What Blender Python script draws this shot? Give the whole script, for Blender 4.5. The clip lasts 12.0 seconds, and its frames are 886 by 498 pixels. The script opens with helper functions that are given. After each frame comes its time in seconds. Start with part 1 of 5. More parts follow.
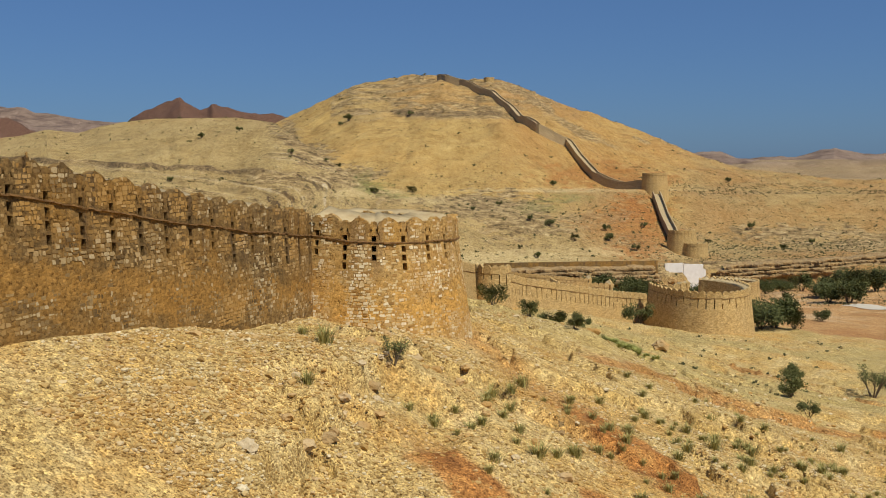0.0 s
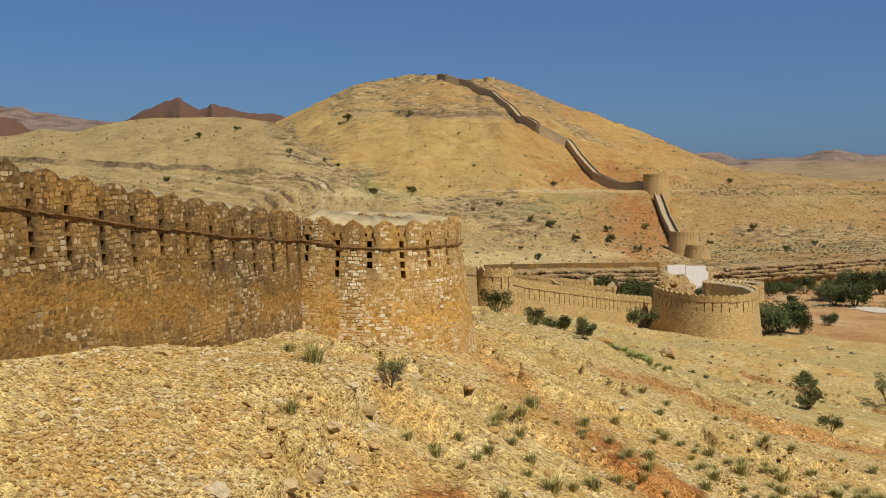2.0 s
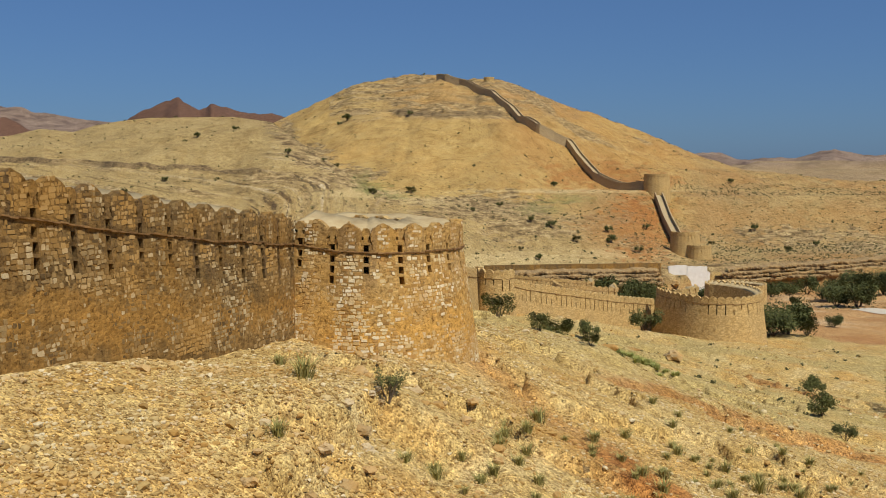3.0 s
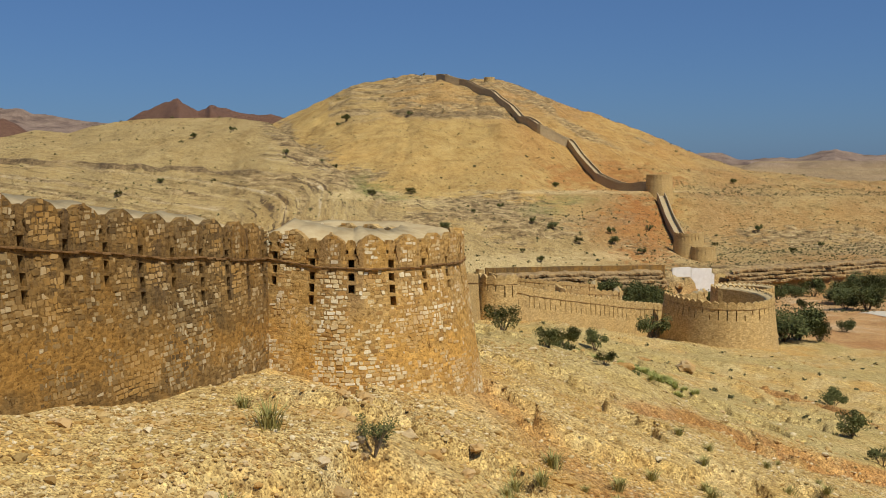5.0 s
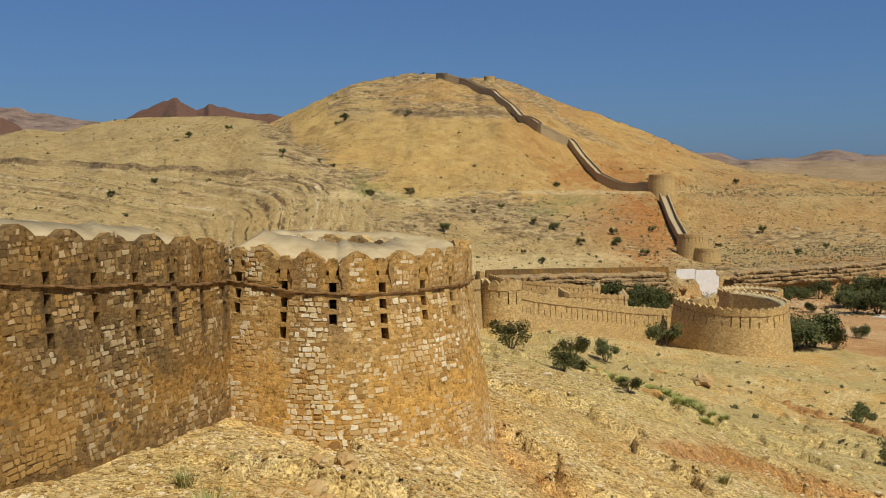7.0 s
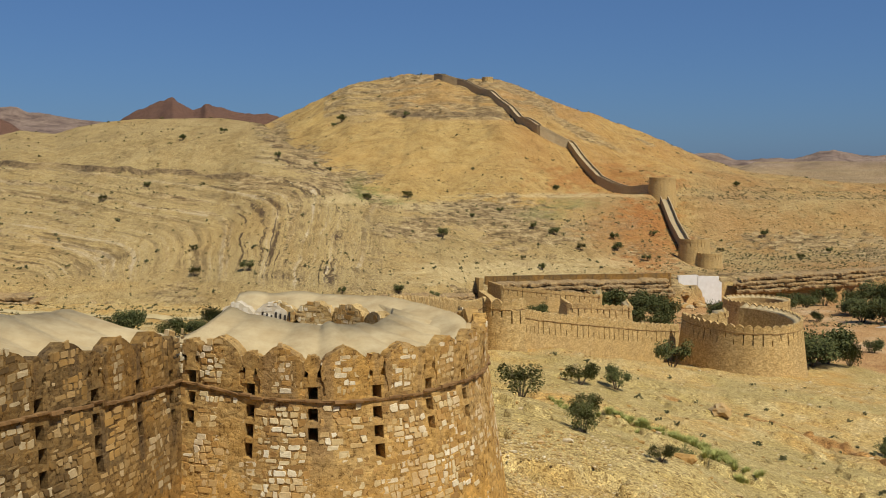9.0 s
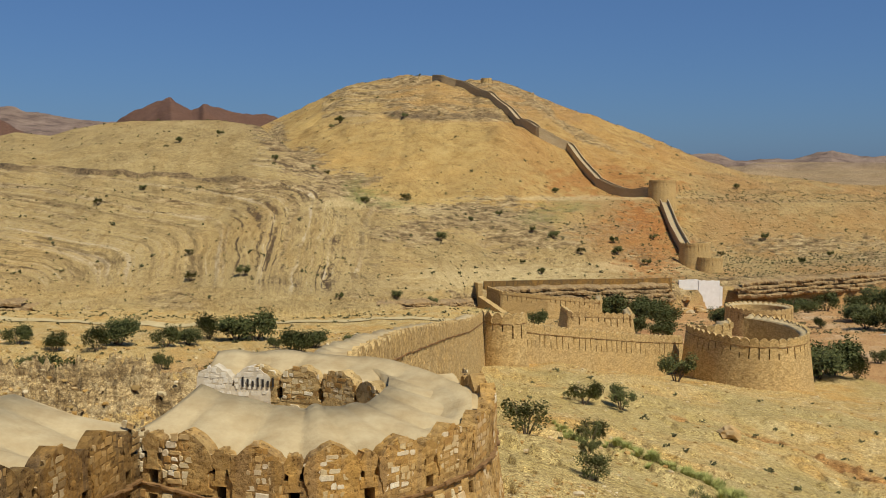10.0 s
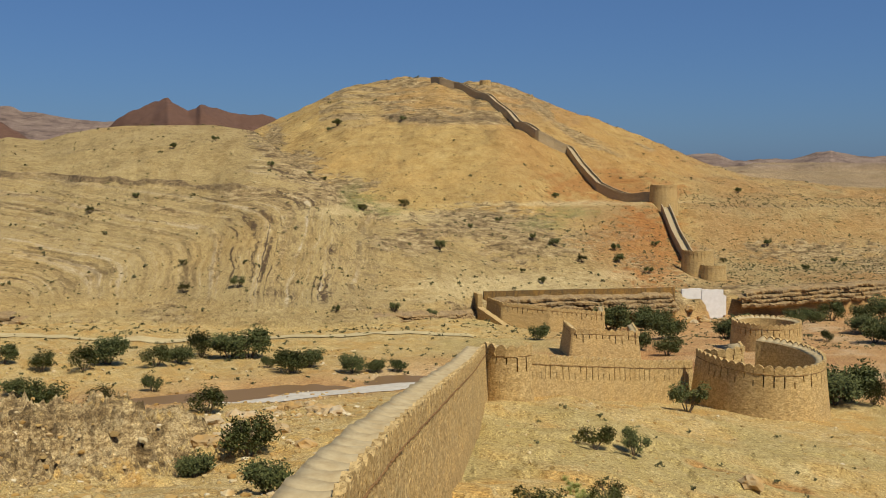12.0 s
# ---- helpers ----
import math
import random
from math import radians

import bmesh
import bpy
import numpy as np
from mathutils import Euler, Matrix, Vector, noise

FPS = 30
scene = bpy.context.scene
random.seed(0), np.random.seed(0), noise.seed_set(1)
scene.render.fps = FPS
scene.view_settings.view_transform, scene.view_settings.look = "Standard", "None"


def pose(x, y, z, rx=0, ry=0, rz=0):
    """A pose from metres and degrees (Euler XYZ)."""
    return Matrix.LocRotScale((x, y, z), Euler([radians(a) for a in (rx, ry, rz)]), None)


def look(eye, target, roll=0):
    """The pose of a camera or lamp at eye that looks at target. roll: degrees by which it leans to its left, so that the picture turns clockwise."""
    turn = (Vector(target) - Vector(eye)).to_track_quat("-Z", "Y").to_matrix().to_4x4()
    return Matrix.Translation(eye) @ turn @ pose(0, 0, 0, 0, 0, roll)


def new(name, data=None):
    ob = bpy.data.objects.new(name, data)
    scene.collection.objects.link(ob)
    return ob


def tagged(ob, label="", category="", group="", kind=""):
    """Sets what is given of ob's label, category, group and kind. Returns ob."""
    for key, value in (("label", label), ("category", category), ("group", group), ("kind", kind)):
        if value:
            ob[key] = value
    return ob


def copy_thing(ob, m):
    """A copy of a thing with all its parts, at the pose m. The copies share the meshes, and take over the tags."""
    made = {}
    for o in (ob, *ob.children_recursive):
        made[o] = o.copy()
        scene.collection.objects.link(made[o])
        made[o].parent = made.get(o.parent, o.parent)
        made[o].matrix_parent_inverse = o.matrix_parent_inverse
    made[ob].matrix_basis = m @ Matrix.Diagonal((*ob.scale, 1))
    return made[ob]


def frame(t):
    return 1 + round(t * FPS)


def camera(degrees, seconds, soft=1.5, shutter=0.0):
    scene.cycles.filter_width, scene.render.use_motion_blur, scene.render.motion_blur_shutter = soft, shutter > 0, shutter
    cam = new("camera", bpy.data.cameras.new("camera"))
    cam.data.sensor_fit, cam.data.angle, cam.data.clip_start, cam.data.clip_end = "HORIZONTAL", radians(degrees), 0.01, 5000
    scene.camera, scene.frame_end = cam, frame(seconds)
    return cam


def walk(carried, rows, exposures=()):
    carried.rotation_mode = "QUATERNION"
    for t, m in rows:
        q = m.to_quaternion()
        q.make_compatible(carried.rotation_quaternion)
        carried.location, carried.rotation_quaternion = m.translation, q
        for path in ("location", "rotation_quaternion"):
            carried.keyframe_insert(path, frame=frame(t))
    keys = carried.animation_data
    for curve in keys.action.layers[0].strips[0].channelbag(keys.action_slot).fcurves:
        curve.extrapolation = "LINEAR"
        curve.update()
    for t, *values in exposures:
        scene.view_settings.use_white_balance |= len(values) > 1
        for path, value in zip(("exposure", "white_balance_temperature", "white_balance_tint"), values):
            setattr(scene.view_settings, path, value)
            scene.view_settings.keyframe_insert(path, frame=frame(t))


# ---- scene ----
cam = camera(49.0, 12.0, soft=1.0)
PATH = [
    (0.0, pose(0.430, -12.569, 9.213, 85.112, 0.249, 0.147)),
    (0.5, pose(0.397, -11.521, 9.184, 85.131, 0.209, 0.138)),
    (1.0, pose(0.367, -10.436, 9.149, 85.125, 0.178, 0.135)),
    (1.5, pose(0.330, -9.281, 9.138, 85.131, 0.150, 0.128)),
    (2.0, pose(0.296, -8.052, 9.125, 85.136, 0.134, 0.126)),
    (2.5, pose(0.258, -6.746, 9.120, 85.141, 0.133, 0.115)),
    (3.0, pose(0.226, -5.369, 9.101, 85.143, 0.147, 0.105)),
    (5.0, pose(0.310, 1.069, 9.121, 85.189, 0.263, 0.120)),
    (5.5, pose(0.308, 2.911, 9.071, 85.196, 0.268, 0.122)),
    (6.0, pose(0.258, 4.804, 9.027, 85.185, 0.253, 0.113)),
    (6.5, pose(0.195, 6.719, 9.054, 85.172, 0.227, 0.097)),
    (7.0, pose(0.149, 8.632, 9.152, 85.167, 0.206, 0.080)),
    (9.0, pose(-0.230, 15.812, 10.888, 85.141, 0.121, -0.070)),
    (9.5, pose(-0.295, 17.628, 11.557, 85.135, 0.076, -0.119)),
    (10.0, pose(-0.352, 19.488, 12.284, 85.134, 0.046, -0.170)),
    (10.5, pose(-0.415, 21.344, 12.972, 85.133, 0.023, -0.207)),
    (11.0, pose(-0.452, 23.204, 13.751, 85.119, 0.029, -0.226)),
    (11.5, pose(-0.540, 24.970, 14.528, 85.102, 0.038, -0.250)),
    (12.0, pose(-0.638, 26.653, 15.322, 85.089, 0.042, -0.282)),
]
walk(cam, PATH)

# ---- sky and sun ----
SUN_DIR = Vector((0.58, -0.70, 1.32)).normalized()      # towards the sun
world = bpy.data.worlds.new("sky")
scene.world = world
world.use_nodes = True
wt = world.node_tree
sky = wt.nodes.new("ShaderNodeTexSky")
sky.sky_type, sky.sun_disc = "NISHITA", False
sky.sun_elevation = math.asin(SUN_DIR.z)
sky.sun_rotation = math.atan2(SUN_DIR.x, SUN_DIR.y)
sky.altitude, sky.air_density, sky.dust_density, sky.ozone_density = 300, 1.0, 0.7, 3.0
tint = wt.nodes.new("ShaderNodeMix")
tint.data_type, tint.blend_type = "RGBA", "MULTIPLY"
tint.inputs["Factor"].default_value = 1.0
tint.inputs["B"].default_value = (0.57, 0.85, 1.28, 1)
wt.links.new(sky.outputs[0], tint.inputs["A"])
haze = wt.nodes.new("ShaderNodeMix")
haze.data_type = "RGBA"
haze.inputs["Factor"].default_value = 0.36
haze.inputs["B"].default_value = (2.2, 4.3, 8.4, 1)
wt.links.new(tint.outputs["Result"], haze.inputs["A"])
wt.links.new(haze.outputs["Result"], wt.nodes["Background"].inputs[0])
wt.nodes["Background"].inputs[1].default_value = 0.050
sun = new("sun", bpy.data.lights.new("sun", "SUN"))
sun.data.energy, sun.data.angle, sun.data.color = 4.5, radians(0.5), (1.0, 0.945, 0.80)
sun.matrix_world = look(SUN_DIR * 300, (0, 0, 0))
scene.view_settings.exposure = 0.0

# ---- land form ----
def hash2(i, j, seed):
    h = np.sin(i * 127.1 + j * 311.7 + seed * 74.7) * 43758.5453
    return h - np.floor(h)


def vnoise(x, y, seed=0):
    """Smooth value noise, -1 to 1."""
    i, j = np.floor(x), np.floor(y)
    u, v = x - i, y - j
    u, v = u * u * (3 - 2 * u), v * v * (3 - 2 * v)
    a, b = hash2(i, j, seed), hash2(i + 1, j, seed)
    c, d = hash2(i, j + 1, seed), hash2(i + 1, j + 1, seed)
    return 2 * ((a * (1 - u) + b * u) * (1 - v) + (c * (1 - u) + d * u) * v) - 1


def fbm(x, y, octaves=4, seed=0, gain=0.5):
    s, amp = 0.0, 1.0
    for k in range(octaves):
        s = s + amp * vnoise(x + 17.3 * k, y - 9.1 * k, seed + k)
        x, y, amp = x * 2.03, y * 2.03, amp * gain
    return s


def smooth(a, b, x):
    s = np.clip((x - a) / (b - a), 0, 1)
    return s * s * (3 - 2 * s)


# spot heights of the ground: outer slope, inner side of the wall, valley floor
SLOPE = [(-13.5, 18, 3.8), (-8.8, 31, 1.8), (-7, 38.5, 1.4), (-2.5, 39, 0.05), (2.2, 44.5, -1.35), (-5, 25, 1.9), (-1.9, 29.8, 1.2),
         (0.4, 28, -0.7), (4.7, 36.4, -3.0), (11.5, 63, -4.6), (4.8, 76, -3.4), (17.2, 59.6, -7.2), (26.6, 71, -11.6),
         (30, 118.5, -16.4), (46, 114, -20), (6.5, 141, -13.3), (15, 153, -15.6), (27, 166.5, -19.4), (39, 181.5, -23), (56, 172, -23.5)]
INNER = [(-25, 10, 7), (0, 0, -7), (0, 17, -3.4), (-10, 10, 1.2), (20, 18, -9.5), (45, 40, -15), (-13, 60, -1), (-10, 90, -6.5), (-25, 112, -14)]
VALLEY = [(0, 190, -25), (-39, 203, -27.5), (-80, 200, -27.5), (-95, 272, -25.5), (-3, 280, -25.5), (30, 289, -31), (60, 262, -29.5),
          (110, 230, -29), (72, 318, -36.5), (92, 344, -38.5), (115, 336, -37), (52, 312, -34.5), (150, 300, -31)]
SPOTS = np.array(SLOPE + INNER + VALLEY, float)


def spline_weights():
    p = SPOTS[:, :2] / 100
    n = len(p)
    d2 = ((p[:, None] - p[None]) ** 2).sum(-1)
    k = np.sqrt(d2) + np.eye(n) * 0.001
    m = np.zeros((n + 3, n + 3))
    m[:n, :n], m[:n, n], m[:n, n + 1:] = k, 1, p
    m[n, :n], m[n + 1:, :n] = 1, p.T
    return np.linalg.solve(m, np.r_[SPOTS[:, 2], 0, 0, 0])


SPLINE = spline_weights()
EYE_X, EYE_Y, EYE_Z = 0.15, 8.63, 9.15      # the camera's eye on its path; hill outlines are bearings from this view
# crest of the near hill: bearing, rise, distance
CREST = np.array([(-.62, .02, 430), (-.456, .0335, 430), (-.425, .0405, 430), (-.39, .037, 430), (-.368, .0435, 430), (-.34, .0485, 430), (-.31, .0515, 430),
                  (-.223, .0525, 425), (-.182, .047, 410), (-.165, .035, 395), (-.142, .018, 385), (-.113, -.001, 380),
                  (-.078, -.023, 380), (-.049, -.032, 385), (-.014, -.035, 400), (.038, -.032, 430), (.097, -.026, 450),
                  (.16, -.0245, 460), (.213, -.026, 470), (.248, -.023, 520), (.3, -.021, 600), (.456, -.026, 650), (.7, -.029, 650)])
# outline of the great hill: bearing, rise
GREAT = np.array([(-.3, .005), (-.206, .032), (-.171, .0485), (-.13, .067), (-.095, .0835), (-.055, .0915), (-.034, .0945), (-.002, .0933),
                  (.018, .087), (.038, .0893), (.059, .0887), (.079, .0817), (.126, .0625), (.166, .05), (.213, .0323),
                  (.242, .0195), (.265, .0102), (.31, -.004), (.42, -.016)])
# far range on the skyline and the dark peaks before it
RANGE = np.array([(-.9, .05), (-.47, .0605), (-.44, .0605), (-.42, .056), (-.34, .05), (-.28, .048), (-.165, .046), (-.05, .03), (.24, .009),
                  (.265, .0135), (.283, .0148), (.3, .0097), (.36, .0085), (.372, .0108), (.386, .0150), (.4, .0168), (.412, .0130), (.43, .009), (.475, .0105), (.9, .012)])
PEAKS = np.array([(-.6, .05), (-.5, .060), (-.455, .048), (-.43, .033), (-.4, .02), (-.33, .042), (-.316, .0525), (-.296, .0640), (-.273, .0750),
                  (-.262, .0690), (-.252, .0635), (-.245, .0655), (-.24, .0720), (-.224, .064), (-.206, .0535), (-.17, .049), (-.13, .03), (.1, -.01)])


# hill depths, stretched along the camera's sight lines so its view of them stays
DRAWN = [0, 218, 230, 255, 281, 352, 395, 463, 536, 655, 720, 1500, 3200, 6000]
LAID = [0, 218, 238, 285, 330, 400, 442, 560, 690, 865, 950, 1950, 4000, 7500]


def land(x, y):
    """Height of the ground, and its marks: rock, grass, red soil, layering, far tone with painted haze."""
    x, y = np.asarray(x, float), np.asarray(y, float)
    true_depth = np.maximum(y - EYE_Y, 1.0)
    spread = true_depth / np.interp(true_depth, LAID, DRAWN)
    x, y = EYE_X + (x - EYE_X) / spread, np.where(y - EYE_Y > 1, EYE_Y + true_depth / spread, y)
    px, py = np.clip(x, -190, 190) / 100, np.clip(y, -60, 420) / 100
    base = SPLINE[-3] + SPLINE[-2] * px + SPLINE[-1] * py
    for (sx, sy, _), w in zip(SPOTS, SPLINE):
        base = base + w * np.sqrt((px - sx / 100) ** 2 + (py - sy / 100) ** 2)
    base = np.maximum(base, -39.5 + 1 * vnoise(x / 40, y / 40, 3))
    depth = np.maximum(y - EYE_Y, 1.0)
    b = (x - EYE_X) / depth
    near = 1 - smooth(60, 200, np.hypot(x, y - 20))
    # rough ground: stony steps on the near slope, washed gullies farther off
    rough = 0.06 * fbm(x / 2.2, y / 2.2, 4, 5) * near + 0.55 * fbm(x / 9, y / 9, 4, 9) * (0.35 + 0.65 * smooth(40, 120, y))
    rough = rough + 0.03 * fbm(x / 1.0, y / 1.0, 3, 7) * near
    ledge = smooth(0.15, 0.22, vnoise(x / 7 + 3, y / 5, 11) + 0.35 * vnoise(x / 1.3, y / 1.3, 12)) * 0.6 * near * smooth(8, 20, y) * smooth(-8, -3, x)
    edge = x + 2.2 - (y - 29.3) * 0.24 + 0.55 * vnoise(x / 1.6, y / 1.6, 13)
    ledge = ledge - 1.1 * smooth(-0.15, 0.4, edge) * (1 - smooth(2.5, 5.5, edge)) * smooth(15, 18, y) * (1 - smooth(28.5, 30.5, y))
    z = base + rough + ledge
    # shallow washed gullies with raw soil in their banks
    gully_soil = 0.0
    for run, deep in ((((27, 127), (36, 126), (41, 117), (43, 104), (47, 95)), 0.9), (((11.8, 54), (17, 58.5), (21, 60.5), (26, 61.5), (30, 64), (38, 68)), 0.55), (((44, 92), (56, 90)), 0.9)):
        for (ax, ay), (bx, by) in zip(run[:-1], run[1:]):
            t = np.clip(((x - ax) * (bx - ax) + (y - ay) * (by - ay)) / ((bx - ax) ** 2 + (by - ay) ** 2), 0, 1)
            away = np.hypot(x - ax - t * (bx - ax), y - ay - t * (by - ay)) + 0.8 * vnoise(x / 2.1, y / 2.1, 111)
            z = np.minimum(z, base + rough + ledge - deep * smooth(1.5, 0.5, away))
            gully_soil = np.maximum(gully_soil, 0.75 * smooth(2.6, 1.0, away))
    # rocky knoll inside the wall
    kn = np.exp(-((x + 48) / 20) ** 2 - ((y - 129) / 24) ** 2)
    z = z + np.minimum(kn * 1.6, 1) * (1.7 * fbm(x / 4, y / 4, 5, 22, 0.62) + 2.6 * (0.5 - np.abs(vnoise(x / 6 + y / 9, y / 3.2, 24))) + 1.3 * (0.5 - np.abs(vnoise(x / 1.9, y / 1.6, 26)))) + 2.4 * smooth(0.2, 0.75, kn + 0.16 * fbm(x / 6, y / 6, 3, 21))
    lay = (z + 0.5 * vnoise(x / 6, y / 6, 25)) / 1.1
    z = z + smooth(.1, .4, kn) * 0.8 * smooth(.6, .8, lay - np.floor(lay))
    # the stream's channel
    z = z - 1.3 * np.exp(-((y - 206 - (x + 40) * 0.4) / 6.5) ** 2) * smooth(-130, -90, x) * (1 - smooth(5, 25, x))
    # near hill
    foot_d = np.interp(b, [-.6, -.05, .0, .03, .05, .12, .2, .27, .6], [262, 264, 276, 294, 304, 317, 332, 356, 375]) + 4 * fbm(x / 45, 0.3, 3, 31)
    foot_z = np.interp(b, [-.6, .0, .03, .1, .25, .6], [-25.5, -26, -30.5, -32, -34, -32])
    crest_d = np.interp(b, CREST[:, 0], CREST[:, 2])
    crest_z = EYE_Z + np.interp(b, CREST[:, 0], CREST[:, 1]) * crest_d
    s = (depth - foot_d) / np.maximum(crest_d - foot_d, 20)
    sc = np.clip(s, 0, 1)
    prof = sc ** np.interp(b, [-.2, 0, .15, .3], [1.0, 1.0, 1.3, 1.75]) + 0.07 * np.sin(sc * math.pi) * (b < 0)
    step = np.interp(b, [-.5, -.1, 0, .1, .25, .5], [2.0, 1.3, 2.4, 3.2, 4.0, 4.0])
    cliff = step * (0.5 * smooth(0.0, 0.012, s + 0.006 * vnoise(x / 6, y / 6, 41)) + 0.5 * smooth(0.035, 0.045, s + 0.008 * vnoise(x / 5, y / 9, 42)))
    near_hill = foot_z + cliff * (1 - sc) + (crest_z - foot_z) * prof
    gully = np.abs(vnoise(b * 42 + 0.8 * vnoise(b * 9, depth / 60, 51), depth / 170, 52)) - 0.35
    near_hill = near_hill + (0.9 * gully + 1.3 * fbm(x / 22, y / 22, 4, 53)) * np.sin(np.clip(sc, 0, 1) * math.pi) ** 0.7
    near_hill = near_hill - np.maximum(depth - crest_d, 0) * 0.22 * (b < .2) - np.maximum(depth - crest_d, 0) * 0.01 * (b >= .2)
    # layers of rock: level on the hill's left, bending upright on its right
    rise = (near_hill - EYE_Z) / depth
    level_bed, upright_bed = rise + .105 + .16 * (b + .40), (b + .287) * 0.5 + 0.05 - 0.10 * rise
    fold = 0.006 * np.logaddexp(level_bed / 0.006, upright_bed / 0.006)
    fold = fold + 0.004 * vnoise(b * 14, rise * 20, 61)
    layer = fold * 1720 / 19.0
    layer = layer + 0.16 * fbm(b * 25, rise * 60, 3, 66)
    stripe = (layer - np.floor(layer))
    bedded = smooth(.02, .12, s) * (1 - smooth(1.0, 1.1, s)) * (1 - smooth(-.09, -.04, b))
    rim_off = rise - (.0072 - .055 * (b + .452)) + .0014 * vnoise(b * 60, b * 3, 67)
    under = np.maximum(smooth(.001, -.002, rim_off), smooth(-.2, -.165, b))
    bedded = bedded * under
    near_hill = near_hill + bedded * 0.45 * smooth(0.55, 0.95, stripe) * (1 - smooth(0.95, 1.0, stripe)) * (0.5 + 0.5 * vnoise(b * 15, layer * 0.7, 62))
    rim = np.exp(-(rim_off / .0014) ** 2) * (b < -.15) * smooth(.02, .12, s) * (1 - smooth(1.0, 1.1, s)) * smooth(-.55, .1, .6 * vnoise(b * 70, b * 7, 68) - 6 * np.minimum(b + .25, 0) - 2.0 * np.maximum(b + .27, 0))
    row = np.floor(layer)
    shelf = bedded * smooth(.80, .88, stripe) * (1 - smooth(.95, 1.0, stripe)) * smooth(.0, .5, vnoise(b * 17 + row * 7.3, row * 3.7, 69)) * (rim_off < -.004) * (1 - smooth(-.2, -.15, b))
    near_hill = near_hill + 0.5 * shelf
    near_hill = near_hill + 1.6 * rim
    # the flank is clipped to the crest line as the camera's eye sees it
    edge_rise = np.interp(b, CREST[:, 0], CREST[:, 1]) + .0012 * vnoise(b * 130, b * 7, 65) * (b > -.19)
    near_hill = np.where((depth < crest_d) & (b < .2), np.minimum(near_hill, EYE_Z + edge_rise * depth), near_hill)
    # great hill
    g_top = EYE_Z + np.interp(b, GREAT[:, 0], GREAT[:, 1]) * 720
    g_foot = np.interp(b, [-.2, .08, .17, .3], [395, 405, 468, 480])
    g = np.clip((depth - g_foot) / (720 - g_foot), 0, 1)
    g_low = np.interp(b, [-.2, 0, .2, .3], [-14, -16, -7, -6])
    great = g_low + (g_top - g_low) * (1 - (1 - g) ** 1.45)
    wash = np.abs(vnoise(b * 22 + 1.6 * vnoise(b * 8, g * 3, 71), g * 1.6 + b * 3, 72)) - 0.35
    great = great + np.sin(np.clip(g, 0, 1) * math.pi) ** 0.8 * (2.2 * wash + 3.5 * fbm(x / 35, y / 35, 4, 73)) + 0.8 * fbm(x / 12, y / 12, 3, 74) * smooth(.1, .4, g)
    g_rise = (great - EYE_Z) / depth
    g_layer = (great + 5 * vnoise(x / 45, y / 45, 75) + 2 * vnoise(x / 12, y / 12, 78)) / 6.5
    g_st = g_layer - np.floor(g_layer)
    g_bed = smooth(.042, .052, g_rise) * (b > -.12) * (b < .14)
    great = great + g_bed * 1.0 * smooth(.5, .95, g_st) * (1 - smooth(.95, 1, g_st))
    top_rise = np.interp(b, GREAT[:, 0], GREAT[:, 1])
    g_cap = np.exp(-((g_rise - top_rise + .0055 + .0012 * vnoise(b * 90, b * 5, 79)) / .0017) ** 2) * smooth(-.13, -.09, b) * (1 - smooth(.0, .03, b)) * smooth(-.5, .0, vnoise(b * 60, b * 9, 80))
    g_band = smooth(.0535, .0550, g_rise + .0012 * vnoise(b * 50, b * 4, 84)) * (1 - smooth(.062, .069, g_rise)) * smooth(-.058, -.05, b) * (1 - smooth(.055, .065, b))
    g_lip = np.exp(-((g_rise - .0552 + .0012 * vnoise(b * 50, b * 4, 84)) / .0012) ** 2) * smooth(-.062, -.05, b) * (1 - smooth(.055, .065, b))
    g_right = smooth(.55, .8, vnoise(x / 16, y / 30, 85) * .5 + .5) * smooth(.05, .08, b) * smooth(.01, .02, g_rise) * (top_rise - g_rise < .03)
    great = great + 2.4 * g_cap + 1.6 * g_lip + 1.0 * g_right
    great = np.where(depth < 720, np.minimum(great, EYE_Z + (top_rise + .0011 * vnoise(b * 120, b * 5, 90)) * depth), great)
    great = great - np.maximum(depth - 720, 0) * 0.25 - np.maximum(g_foot - depth, 0) * 0.5
    # plain and skyline
    plain = -7 + 3 * fbm(x / 150, y / 150, 4, 81) * smooth(300, 800, depth)
    plain = plain + np.clip(depth - 640, 0, 2600) * .0062
    scarp = smooth(2050, 2110, depth + 60 * fbm(x / 120, .5, 3, 101)) * (1 - smooth(2300, 2900, depth)) * smooth(.29, .33, b + .01 * vnoise(b * 40, .3, 102))
    plain = plain + 15 * scarp + 6 * smooth(1240, 1270, depth + 40 * fbm(x / 90, .2, 3, 103)) * (1 - smooth(1300, 1500, depth)) * smooth(.2, .25, b)
    plain = plain - np.maximum(640 - depth, 0) * 0.3
    dark = EYE_Z + np.interp(b, PEAKS[:, 0], PEAKS[:, 1]) * 1500 + 9 * fbm(x / 60, y / 60, 4, 82)
    dark = dark - np.abs(depth - 1500) * 0.45
    far = EYE_Z + np.interp(b, RANGE[:, 0], RANGE[:, 1]) * 3200 + 12 * fbm(x / 120, y / 200, 4, 83)
    far = far - np.maximum(3200 - depth, 0) * np.interp(b, [-.2, .2], [.22, .16]) - np.maximum(depth - 3200, 0) * 0.05
    dark = dark + 2
    hills = np.maximum.reduce([near_hill, great, plain, dark, far])
    mix = smooth(-0.004, 0.004, s)
    out = np.where(depth > 200, z * (1 - mix) + hills * mix, z)
    which_far = (hills == far) * mix
